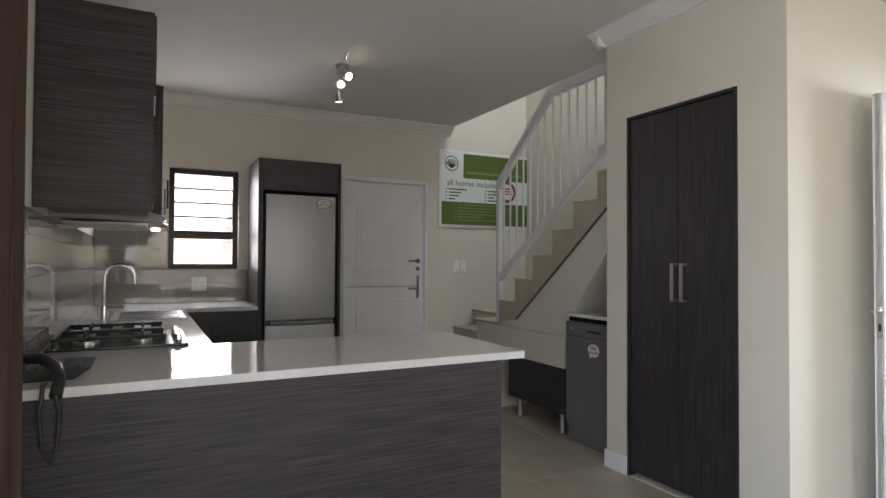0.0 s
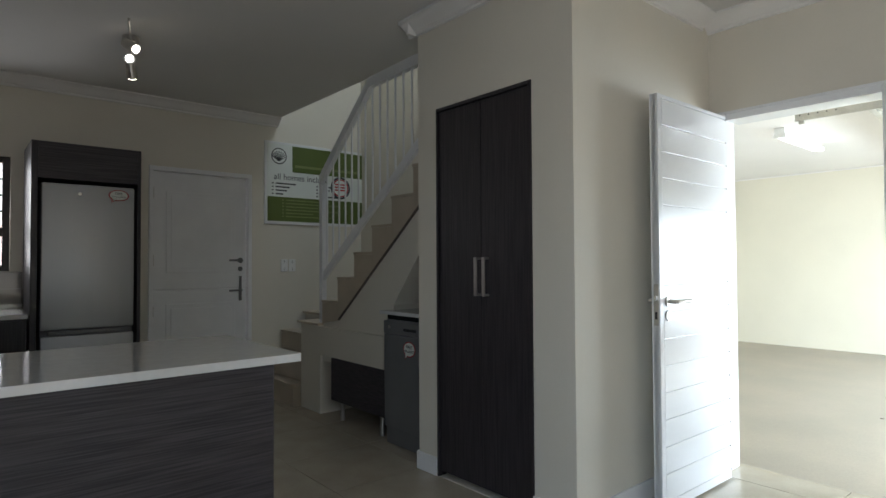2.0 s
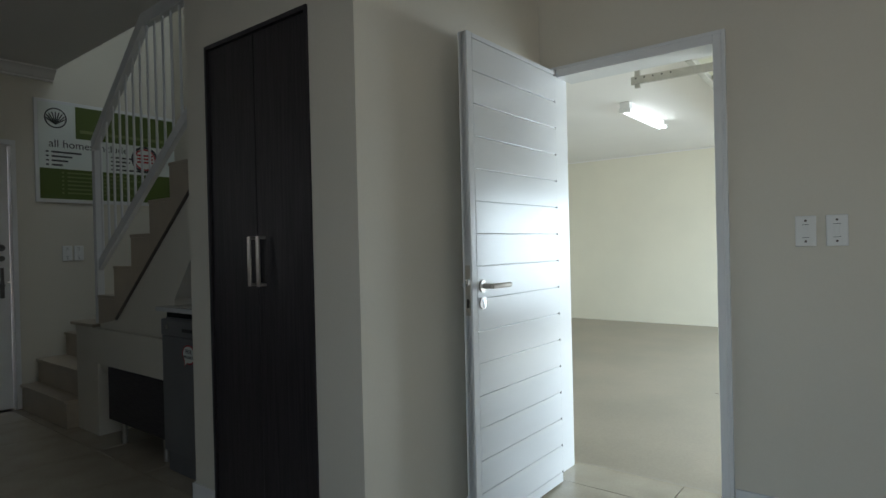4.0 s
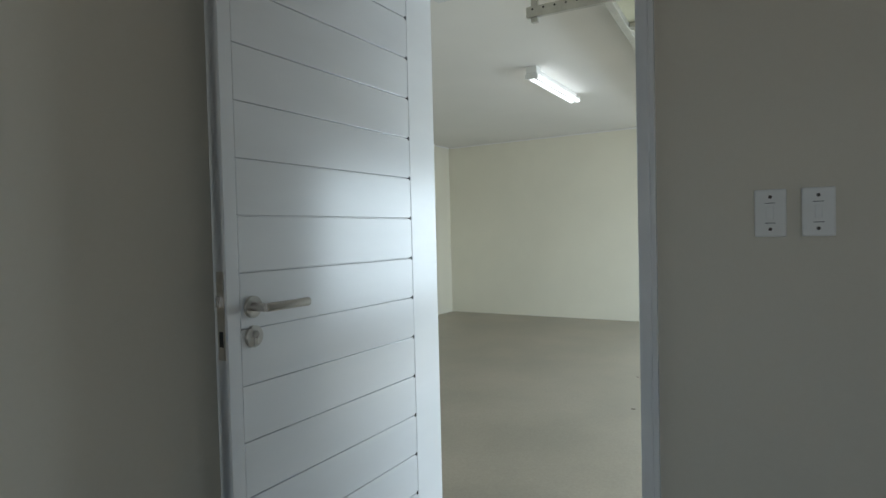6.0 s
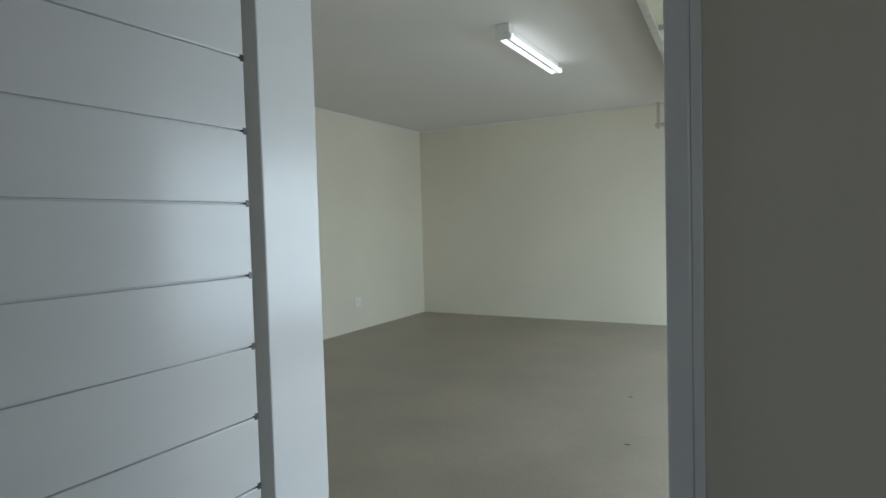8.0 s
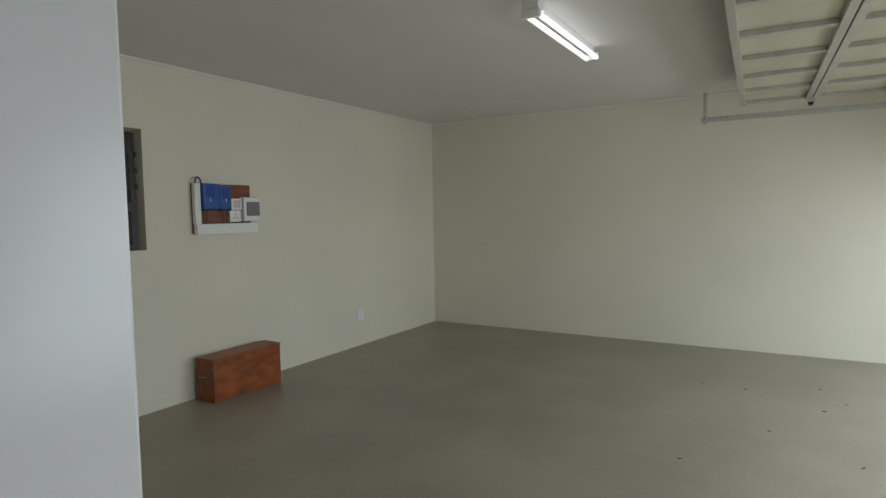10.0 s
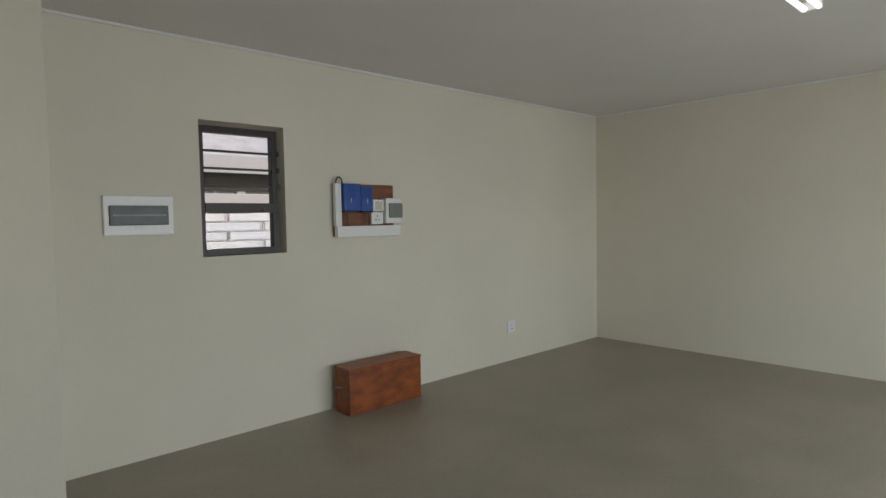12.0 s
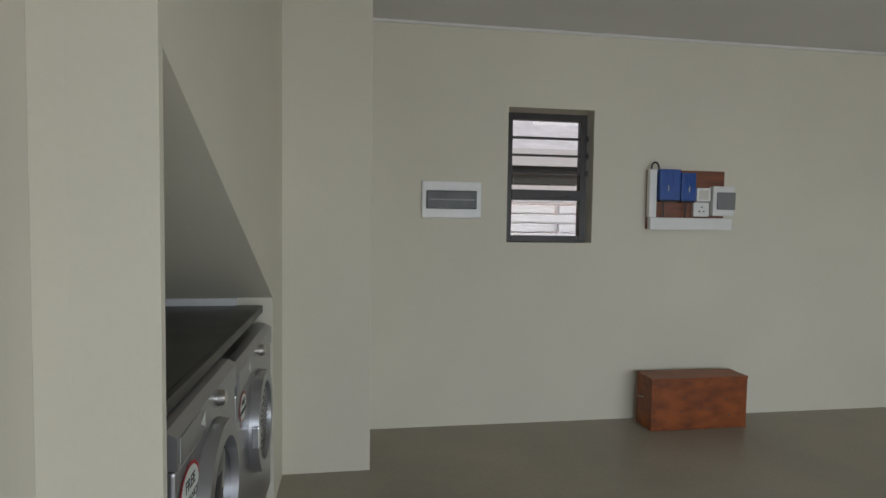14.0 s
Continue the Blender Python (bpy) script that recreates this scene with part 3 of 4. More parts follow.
def plate(name, at, face, label, kind_="switch", w=0.073, h=0.124, n=1):
    """A wall plate; face: rotation about z so that its front looks along -y at 0."""
    p = thing(name, at, label, "switch" if kind_ == "switch" else "socket", rz=face)
    part("cover", box(-w / 2, -0.010, -h / 2, w / 2, 0.0, h / 2, 0.004), PLASTIC, p)
    if kind_ == "switch":
        part("rocker", box(-0.008, -0.0125, -0.017, 0.008, -0.009, 0.017, 0.002), PLASTIC, p)
        for z in (-0.042, 0.042):
            part("screw", cyl((0, -0.0112, z), (0, -0.009, z), 0.0045, seg=12), TRIM, p)
        for z in (-0.026, 0.026):
            part("groove", box(-0.012, -0.0106, z - 0.0008, 0.012, -0.0095, z + 0.0008), DARKFILL, p)
    else:
        for i in range(n):
            cx = (i - (n - 1) / 2) * w * 0.45
            for dx, dz in ((0, 0.016), (-0.013, -0.014), (0.013, -0.014)):
                part("hole", cyl((cx + dx, -0.0108, dz - 0.004), (cx + dx, -0.009, dz - 0.004), 0.0045, seg=10), DARKFILL, p)
            part("rocker", box(cx - 0.007, -0.0135, h / 2 - 0.025, cx + 0.007, -0.009, h / 2 - 0.008, 0.002), PLASTIC, p)
    return p


plate("light_switch", (4.2835, 0.459, 1.213), -90, "white plastic light switch plate beside the doorway")
plate("light_switch", (4.2835, 0.353, 1.213), -90, "white plastic light switch plate beside the doorway")
plate("light_switch", (3.37, 5.5515, 1.20), 0, "white plastic light switch on the stair wall")
plate("light_switch", (3.455, 5.5515, 1.20), 0, "white plastic light switch on the stair wall")
plate("wall_socket", (9.158, 5.1695, 0.246), 0, "white plastic socket low on the garage wall", "socket", 0.12, 0.12, 1)


# ---------------------------------------------------------------- stairs
def stairs():
    s = thing("staircase", (3.1, 4.27, 0), "cream tiled staircase with white plastered side", "stairs", kind="structure")
    s.matrix_basis = Matrix()
    R, G, Z0, Y0 = 0.190, 0.244, 0.731, 4.28
    part("landing", box(3.1, 4.30, -0.01, 4.27, 4.64, Z0 - 0.02), CREAM, s)
    part("landing", box(3.6, 4.641, -0.01, 4.27, 5.54, Z0 - 0.02), CREAM, s)
    part("tread", box(3.57, 4.661, Z0 - 0.02, 4.28, 5.545, Z0, 0.004), STAIR, s)
    part("tread", box(3.07, 4.291, Z0 - 0.02, 4.28, 4.66, Z0, 0.004), STAIR, s)
    n = 6
    pts = [(4.295, 0.43), (4.295, Z0 - 0.021), (Y0, Z0 - 0.021)]
    for k in range(n):
        pts += [(Y0 - k * G, Z0 + (k + 1) * R - 0.02), (Y0 - (k + 1) * G, Z0 + (k + 1) * R - 0.02)]
    ye = Y0 - n * G
    pts += [(ye, Z0 + n * R - 0.36), (3.30, 0.93), (3.30, 0.43)]
    part("flight", prism(pts, "x", 3.115, 4.0), CREAM, s)
    for k in range(n):
        y, z = Y0 - k * G, Z0 + (k + 1) * R
        part("tread", box(3.108, y - G - 0.004, z - 0.02, 4.0, y + 0.018, z, 0.003), STAIR, s)
        part("riser", box(3.110, y + 0.001, z - R, 4.0, y + 0.009, z - 0.021), STAIR, s)
    for k in range(n):
        y, z = Y0 - k * G, Z0 + (k + 1) * R
        ln = lambda v: max(Z0 + 0.001, 0.80 + (4.0 - v) * 0.79)
        part("side_tile", prism([(y - 0.001, z - 0.021), (y - G + 0.001, z - 0.021), (y - G + 0.001, ln(y - G)), (y - 0.001, ln(y))], "x", 3.109, 3.1145), STAIR, s)
    part("edge_trim", prism([(4.02, 0.773), (4.02, 0.786), (2.6, 1.908), (2.6, 1.895)], "x", 3.100, 3.114), TRIM, s, "brown tile edge trim")
    part("low_wall", box(3.072, 3.36, 0.482, 3.1075, 4.36, 0.709, 0.003), CREAM, s)
    return s


stairs()
_s = thing("lower_steps", (3.0, 5.1, 0), "cream tiled lower steps against the back wall", "stairs", kind="structure")
_s.matrix_basis = Matrix()
for x0, x1, z in ((3.03, 3.14, 0.19), (3.14, 3.34, 0.375), (3.34, 3.60, 0.56)):
    part("step", box(x0, 4.645, -0.003, x1 - 0.001, 5.535, z - 0.02), STAIR, _s)
    part("tread", box(x0 - 0.015, 4.645, z - 0.0195, x1 - 0.001, 5.535, z, 0.004), STAIR, _s)


def balustrade():
    b = thing("stair_balustrade", (3.1, 4.3, 0.75), "white steel stair balustrade with upright bars", "balustrade")
    b.matrix_basis = Matrix()
    x = 3.135
    part("newel_post", box(x - 0.022, 4.300, 0.732, x + 0.022, 4.344, 1.87, 0.004), WHITEM, b)
    lo = lambda y: 1.115 + (4.30 - y) * 0.70
    hi = lambda y: min(1.875 + (4.34 - y) * 0.87, 2.515 + (3.60 - y) * 0.03)
    part("bottom_rail", prism([(4.30, lo(4.30) - 0.035), (4.30, lo(4.30) + 0.035), (2.85, lo(2.85) + 0.035), (2.85, lo(2.85) - 0.035)], "x", x - 0.014, x + 0.014), WHITEM, b)
    part("handrail", prism([(4.345, 1.871), (4.345, 1.945), (3.61, 2.578), (2.85, 2.60), (2.85, 2.53), (3.595, 2.508)], "x", x - 0.022, x + 0.022), WHITEM, b)
    for k in range(15):
        y = 4.25 - k * 0.095
        part("bar", cyl((x, y, lo(y)), (x, y, hi(y)), 0.0075, seg=8), WHITEM, b)


balustrade()


# ---------------------------------------------------------------- kitchen
def cabinet(name, x0, y0, z0, x1, y1, z1, material, label, doors=(), front="x+"):
    c = thing(name, ((x0 + x1) / 2, (y0 + y1) / 2, z0), label, "cabinet")
    c.matrix_basis = Matrix()
    part("body", box(x0, y0, z0, x1, y1, z1, 0.002), material, c)
    return c


CT = 0.882
p = thing("peninsula", (0.9, 2.4, 0), "dark wood-grain laminate kitchen peninsula panel unit", "cabinet")
p.matrix_basis = Matrix()
part("front_panel", box(0.03, 2.075, -0.008, 1.70, 2.10, CT - 0.03, 0.002), WENGE_H, p)
part("end_panel", box(1.66, 2.1005, -0.008, 1.70, 2.78, CT - 0.03, 0.002), WENGE_H, p)
part("body", box(0.03, 2.1005, 0.08, 1.655, 2.76, CT - 0.03), WENGE_H, p)
w = thing("worktop", (0, 0, 0), "white polished quartz worktop in a U shape", "worktop")
part("peninsula_slab", box(0.021, 2.04, CT - 0.03, 1.79, 2.80, CT, 0.002), STONE, w)
part("side_slab", box(0.021, 2.8003, CT - 0.03, 0.66, 4.8597, CT, 0.0008), STONE, w)
part("back_slab", box(0.021, 4.86, CT - 0.03, 1.20, 5.545, CT, 0.0008), STONE, w)
cabinet("base_cabinet", 0.03, 2.81, -0.008, 0.62, 5.53, CT - 0.031, WENGE_V, "dark wood base cabinet below the worktop")
_c = cabinet("base_cabinet", 0.63, 4.90, -0.008, 1.195, 5.53, CT - 0.031, WENGE_V, "dark wood base cabinet beside the fridge")
part("door", box(0.66, 4.88, 0.1, 1.19, 4.8995, CT - 0.045, 0.002), WENGE_V, _c)


def splashback():
    """Long glazed tiles on the two walls, in half bond, over the worktop."""
    t = thing("splashback", (0, 0, 0), "glossy grey-beige long splashback tiles with pale joints", "tiles", kind="structure")
    part("joint", box(0.0205, 2.10, CT + 0.001, 0.0222, 5.5515, 1.43), GROUT, t)
    part("joint", box(0.0235, 5.549, CT + 0.001, 0.565, 5.5515, 1.50), GROUT, t)
    part("joint", box(0.566, 5.549, CT + 0.001, 1.22, 5.5515, 1.165), GROUT, t)
    h, l = 0.15, 0.6
    meshes = {}

    def tile(size, at, rz):
        key = tuple(round(s, 3) for s in size)
        if key not in meshes:
            ob = part("tile", box(-size[0] / 2, -0.006, -size[1] / 2, size[0] / 2, 0, size[1] / 2, 0.0008), SPLASH, t)
            meshes[key] = ob.data
        else:
            ob = new("tile", meshes[key])
            ob.parent = t
        ob.matrix_basis = pose(*at, 0, 0, rz)

    for r in range(5):
        z0 = CT + 0.003 + r * (h + 0.002)
        z1 = z0 + h
        u = -0.3 * (r % 2)
        while u < 3.45:
            a, b_ = max(u, 0), min(u + l - 0.002, 3.44)
            q = min(z1, 1.43)
            if q - z0 > 0.012 and b_ - a > 0.02:
                tile((b_ - a, q - z0), (0.0225, 2.10 + (a + b_) / 2, (z0 + q) / 2), 90)
            u += l
        u = -0.3 * (r % 2)
        while u < 1.2:
            a, b_ = max(u, 0.0), min(u + l - 0.002, 1.19)
            if b_ - a > 0.03 and z0 < 1.145:
                tile((b_ - a, min(z1, 1.165) - z0), (0.03 + (a + b_) / 2, 5.5485, (z0 + min(z1, 1.165)) / 2), 0)
            elif a < 0.53 and b_ - a > 0.03 and z0 < 1.45:
                b_ = min(b_, 0.53)
                tile((b_ - a, h), (0.03 + (a + b_) / 2, 5.5485, (z0 + z1) / 2), 0)
            u += l


splashback()
plate("wall_socket", (0.815, 5.5425, 1.04), 0, "white double socket on the splashback", "socket", 0.125, 0.12, 2)


def hob():
    h = thing("gas_hob", (0.305, 3.07, CT), "black glass gas hob with cast-iron pan supports", "hob")
    part("plate", box(-0.26, -0.29, 0.0005, 0.26, 0.29, 0.012, 0.004), BLACK, h)
    for bx, by, r in ((-0.13, -0.15, 0.05), (-0.13, 0.15, 0.04), (0.08, -0.15, 0.04), (0.08, 0.15, 0.05)):
        u = part("burner", cyl((bx, by, 0.012), (bx, by, 0.024), r, bevel=0.003), SATIN, h, "", True)
        part("cap", cyl((bx, by, 0.024), (bx, by, 0.032), r * 0.75, bevel=0.003), IRON, u, "", True)
    for cy in (-0.145, 0.145):
        b = bmesh.new()
        for x in (-0.24, 0.16):
            box(x, cy - 0.135, 0.040, x + 0.011, cy + 0.135, 0.052, 0.002, bm=b)
            for yy in (cy - 0.13, cy + 0.12):
                box(x, yy, 0.012, x + 0.011, yy + 0.011, 0.05, 0.002, bm=b)
        for yy in (-0.135, 0.125):
            box(-0.24, cy + yy, 0.040, 0.17, cy + yy + 0.011, 0.052, 0.002, bm=b)
        for bx in (-0.13, 0.08):
            for dx, dy in ((0.035, 0), (-0.085, 0)):
                box(bx + dx, cy - 0.005, 0.042, bx + dx + 0.05, cy + 0.005, 0.066, 0.002, bm=b)
            for dy in (0.03, -0.08):
                box(bx - 0.005, cy + dy, 0.042, bx + 0.005, cy + dy + 0.05, 0.066, 0.002, bm=b)
        part("pan_support", b, IRON, h, "black cast-iron pan support")
    for k in range(5):
        part("knob", cyl((0.222, -0.16 + 0.08 * k, 0.012), (0.222, -0.16 + 0.08 * k, 0.04), 0.018, 0.015, bevel=0.002), CHROME, h, "chrome control knob", True)


hob()


def sink():
    s = thing("sink", (0.41, 4.34, CT), "stainless steel double-bowl inset sink", "sink")
    b = box(-0.20, -0.30, 0.0005, 0.22, 0.30, 0.006, 0.003)
    part("rim", b, STEEL, s)
    for y in (-0.15, 0.15):
        # No recess is modelled: a thin dark sheet stands in for the bowl's shade.
        bowl = part("bowl", box(-0.16, y - 0.12, 0.0055, 0.19, y + 0.12, 0.0085, 0.001), DARKFILL, s, "flat dark sheet painted for the shade inside the bowl")
        part("lip", box(-0.165, y - 0.125, 0.0056, -0.158, y + 0.125, 0.010, 0.001), STEEL, bowl)
    t = thing("kitchen_tap", (0.165, 4.34, CT), "chrome swan-neck kitchen mixer tap", "tap")
    part("base", cyl((0, 0, 0.0005), (0, 0, 0.07), 0.024, 0.02, bevel=0.003), CHROME, t, "", True)
    pts = [(0, 0, 0.06), (0, 0, 0.25)] + [(0.085 - 0.085 * math.cos(a), 0, 0.25 + 0.085 * math.sin(a)) for a in [math.pi * k / 12 for k in range(1, 12)]] + [(0.17, 0, 0.245), (0.172, 0, 0.21)]
    part("spout", tube(pts, 0.0115, 12), CHROME, t, "", True)
    part("lever", tube([(0.0, 0, 0.05), (0.05, -0.02, 0.06), (0.11, -0.03, 0.062)], 0.007), CHROME, t, "", True)


sink()


def griddle_pan():
    """A ridged cast-iron griddle with a thick arched handle that hangs over the worktop edge."""
    p = thing("griddle_pan", (0.13, 2.27, CT), "black cast-iron griddle pan lying near the worktop edge", "pan")
    part("plate", prism([(-0.10, 0.0005), (0.07, 0.0005), (0.115, 0.03), (0.115, 0.036), (-0.10, 0.036)], "y", -0.11, 0.10), IRON, p)
    for k in range(7):
        part("ridge", box(-0.085 + 0.027 * k, -0.10, 0.0361, -0.077 + 0.027 * k, 0.09, 0.041, 0.001), IRON, p)
    part("handle", tube([(-0.10, 0.0, 0.045), (-0.06, -0.06, 0.068), (-0.01, -0.11, 0.068), (0.03, -0.16, 0.05), (0.045, -0.21, 0.02), (0.04, -0.25, -0.02)], 0.017, 12), DARKFILL, p, "thick black arched handle", True)
    s = thing("black_strap", (0.15, 2.02, CT), "black cable loop hanging over the worktop edge", "cable")
    part("loop", tube([(-0.01, 0.05, 0.012), (-0.012, 0.012, 0.012), (-0.012, -0.004, -0.02), (-0.02, 0.004, -0.06), (-0.012, 0.004, -0.16), (0.01, 0.004, -0.21), (0.025, 0.004, -0.16), (0.03, 0.004, -0.06), (0.02, -0.004, -0.02), (0.022, 0.012, 0.012), (0.02, 0.05, 0.012)], 0.006), DARKFILL, s, "", True)


griddle_pan()


def wall_units():
    u = thing("wall_cabinet", (0.2, 2.8, 1.44), "dark wood wall cabinet with an open shelf over the hob", "cabinet")
    u.matrix_basis = Matrix()
    part("side_panel", box(0.0225, 2.60, 1.44, 0.412, 2.62, 2.225, 0.002), WENGE_H, u)
    part("body", box(0.0225, 2.6205, 1.475, 0.40, 2.98, 2.22), WENGE_H, u)
    part("door", box(0.4005, 2.6225, 1.90, 0.42, 2.98, 2.222, 0.002), WENGE_H, u)
    part("door", box(0.4005, 2.6225, 1.475, 0.42, 2.98, 1.70, 0.002), WENGE_H, u)
    part("light_strip", box(0.05, 2.63, 1.445, 0.40, 2.97, 1.474, 0.002), WENGE_H, u)
    h = thing("cooker_hood", (0.25, 3.3, 1.44), "stainless steel cooker hood with grey filters", "cooker hood")
    h.matrix_basis = Matrix()
    part("canopy", prism([(0.0225, 1.43), (0.46, 1.42), (0.48, 1.44), (0.40, 1.47), (0.0225, 1.47)], "y", 3.0, 3.62), GREYMET, h)
    part("chimney", box(0.0225, 3.18, 1.471, 0.30, 3.48, CZ - 0.002, 0.003), STEEL, h)
    for y in (3.05, 3.33):
        part("filter", box(0.06, y, 1.412, 0.40, y + 0.25, 1.419, 0.003), SATIN, h)
    for k in range(4):
        part("button", cyl((0.465, 3.2 + 0.05 * k, 1.43), (0.488, 3.2 + 0.05 * k, 1.42), 0.008, seg=10), CHROME, h)
    part("lamp", cyl((0.44, 3.55, 1.405), (0.44, 3.55, 1.418), 0.022), HOODLIGHT, h, "warm hood lamp")
    for k, (y0, y1) in enumerate(((3.63, 4.1), (4.105, 4.6))):
        c = thing("wall_cabinet", (0.2, y0, 1.5), "dark wood wall cabinet with bar handle", "cabinet", "wall cabinets")
        c.matrix_basis = Matrix()
        part("body", box(0.0225, y0, 1.50, 0.45, y1, 2.22), WENGE_H, c)
        dd = part("door", box(0.4505, y0 + 0.002, 1.50, 0.47, y1 - 0.002, 2.22, 0.002), WENGE_H, c)
        part("handle", tube([(0.47, y0 + 0.05, 1.54), (0.50, y0 + 0.05, 1.54), (0.50, y0 + 0.05, 1.70), (0.47, y0 + 0.05, 1.70)], 0.006), CHROME, dd, "chrome bar handle")


wall_units()


def fridge():
    t = thing("fridge_housing", (1.58, 5.3, 0), "dark wood tall housing round the fridge", "cabinet")
    t.matrix_basis = Matrix()
    part("side_panel", box(1.222, 5.03, -0.008, 1.262, 5.54, 2.105, 0.002), WENGE_V, t)
    part("side_panel", box(1.905, 5.03, -0.008, 1.93, 5.54, 2.105, 0.002), WENGE_V, t)
    part("top_door", box(1.2625, 5.03, 1.84, 1.9045, 5.05, 2.105, 0.002), WENGE_H, t)
    part("top_box", box(1.2625, 5.0505, 1.84, 1.9045, 5.54, 2.10), WENGE_H, t)
    f = thing("fridge_freezer", (1.585, 5.3, 0), "brushed stainless steel fridge freezer in a dark housing", "fridge")
    f.matrix_basis = Matrix()
    part("body", box(1.285, 5.09, 0.0, 1.885, 5.53, 1.81, 0.004), GREYMET, f)
    d = part("door", box(1.285, 5.035, 0.745, 1.885, 5.0895, 1.81, 0.012), STEEL, f, "", True)
    part("door", box(1.285, 5.035, 0.04, 1.885, 5.0895, 0.70, 0.012), STEEL, f, "", True)
    part("handle", box(1.33, 5.020, 0.705, 1.85, 5.06, 0.738, 0.008), GREYMET, f, "recessed grey handle strip")
    part("badge", cyl((1.52, 5.0335, 1.74), (1.52, 5.0355, 1.74), 0.012), CHROME, d)
    bubble(None, (1.775, 5.0335, 1.745), (90, 0, 0), 0.14, 0.085, False)


fridge()


def poster():
    p = thing("poster", (3.74, 5.55, 2.03), "white framed poster with olive green panels and lists", "poster")
    W, H = 1.17, 0.83
    part("frame", box(-W / 2, -0.015, -H / 2, W / 2, 0, H / 2, 0.004), WHITEM, p)
    sh = part("sheet", box(-W / 2 + 0.025, -0.0175, -H / 2 + 0.025, W / 2 - 0.025, -0.0155, H / 2 - 0.025), PAPER, p)
    part("green_panel", box(-0.29, -0.0195, 0.12, W / 2 - 0.03, -0.018, H / 2 - 0.03), GREEN, sh)
    part("green_panel", box(-W / 2 + 0.03, -0.0195, -H / 2 + 0.03, W / 2 - 0.03, -0.018, -0.14), GREEN, sh)
    part("mark", ring((-0.435, -0.0195, 0.27), (0, -1, 0), 0.082, 0.072, 0.001), INK, sh)
    b = bmesh.new()
    for k in range(9):
        a = math.pi * (0.05 + 0.9 * k / 8)
        tube([(-0.435, -0.0195, 0.22), (-0.435 + 0.075 * math.cos(a), -0.0195, 0.26 + 0.06 * math.sin(a))], 0.004, 6, b)
    part("mark", b, INK, sh)
    lettering("all homes include", 0.088, (-0.49, -0.0195, 0.035), (90, 0, 0), INK, sh)
    part("bar", box(-0.26, -0.0205, 0.17, 0.50, -0.0198, 0.195), GREENINK, sh)
    for c, x in enumerate((-0.47, 0.02)):
        for k in range(4):
            z = -0.005 - 0.035 * k
            part("bullet", box(x - 0.04, -0.0185, z - 0.006, x - 0.02, -0.0178, z + 0.006), INK, sh)
            part("bar", box(x, -0.0185, z - 0.007, x + (0.22, 0.15, 0.12, 0.08)[(k + c) % 4], -0.0178, z + 0.007), INK, sh)
    for k in range(6):
        z = -0.17 - 0.033 * k
        part("bullet", box(-0.40, -0.0205, z - 0.007, -0.385, -0.0198, z + 0.007), GREENINK, sh)
        part("bar", box(-0.36, -0.0205, z - 0.006, (-0.36 + (0.5, 0.62, 0.45, 0.6, 0.3, 0.55)[k]), -0.0198, z + 0.006), GREENINK, sh)
    part("oval", ring((0.27, -0.0195, 0.0), (0, -1, 0), 0.12, 0.10, 0.0012), INK, sh)
    part("oval", ring((0.27, -0.0195, 0.0), (0, -1, 0), 0.098, 0.085, 0.0012), RED, sh)
    for k in range(3):
        part("bar", box(0.20, -0.0195, -0.03 + 0.03 * k, 0.34, -0.0185, -0.015 + 0.03 * k), RED, sh)


poster()


def spot_bar():
    s = thing("ceiling_spotlight", (1.66, 4.15, CZ), "satin nickel ceiling bar with three lit spotlights", "ceiling light")
    part("mount", cyl((0, 0, -0.03), (0, 0, -0.001), 0.05, bevel=0.003), SATIN, s, "", True)
    part("bar", tube([(-0.10, -0.42, -0.05), (0.0, 0.0, -0.05), (0.10, 0.42, -0.05)], 0.008), SATIN, s, "", True)
    part("stem", cyl((0, 0, -0.05), (0, 0, -0.02), 0.01), SATIN, s)
    for (x, y), d in (((-0.03, -0.12), (0.4, -0.8, -0.5)), ((0.02, 0.12), (-0.2, -0.9, -0.35)), ((0.085, 0.38), (0.2, 0.3, -0.9))):
        d = Vector(d).normalized()
        c = Vector((x, y, -0.10))
        h = part("head", cyl(c - d * 0.05, c + d * 0.06, 0.030, 0.036, seg=20, bevel=0.003), SATIN, s, "", True)
        part("stem", cyl((x, y, -0.05), c, 0.006), SATIN, h)
        part("bulb", cyl(c + d * 0.0602, c + d * 0.0635, 0.024, seg=20), SPOT, h, "lit bulb face")


spot_bar()


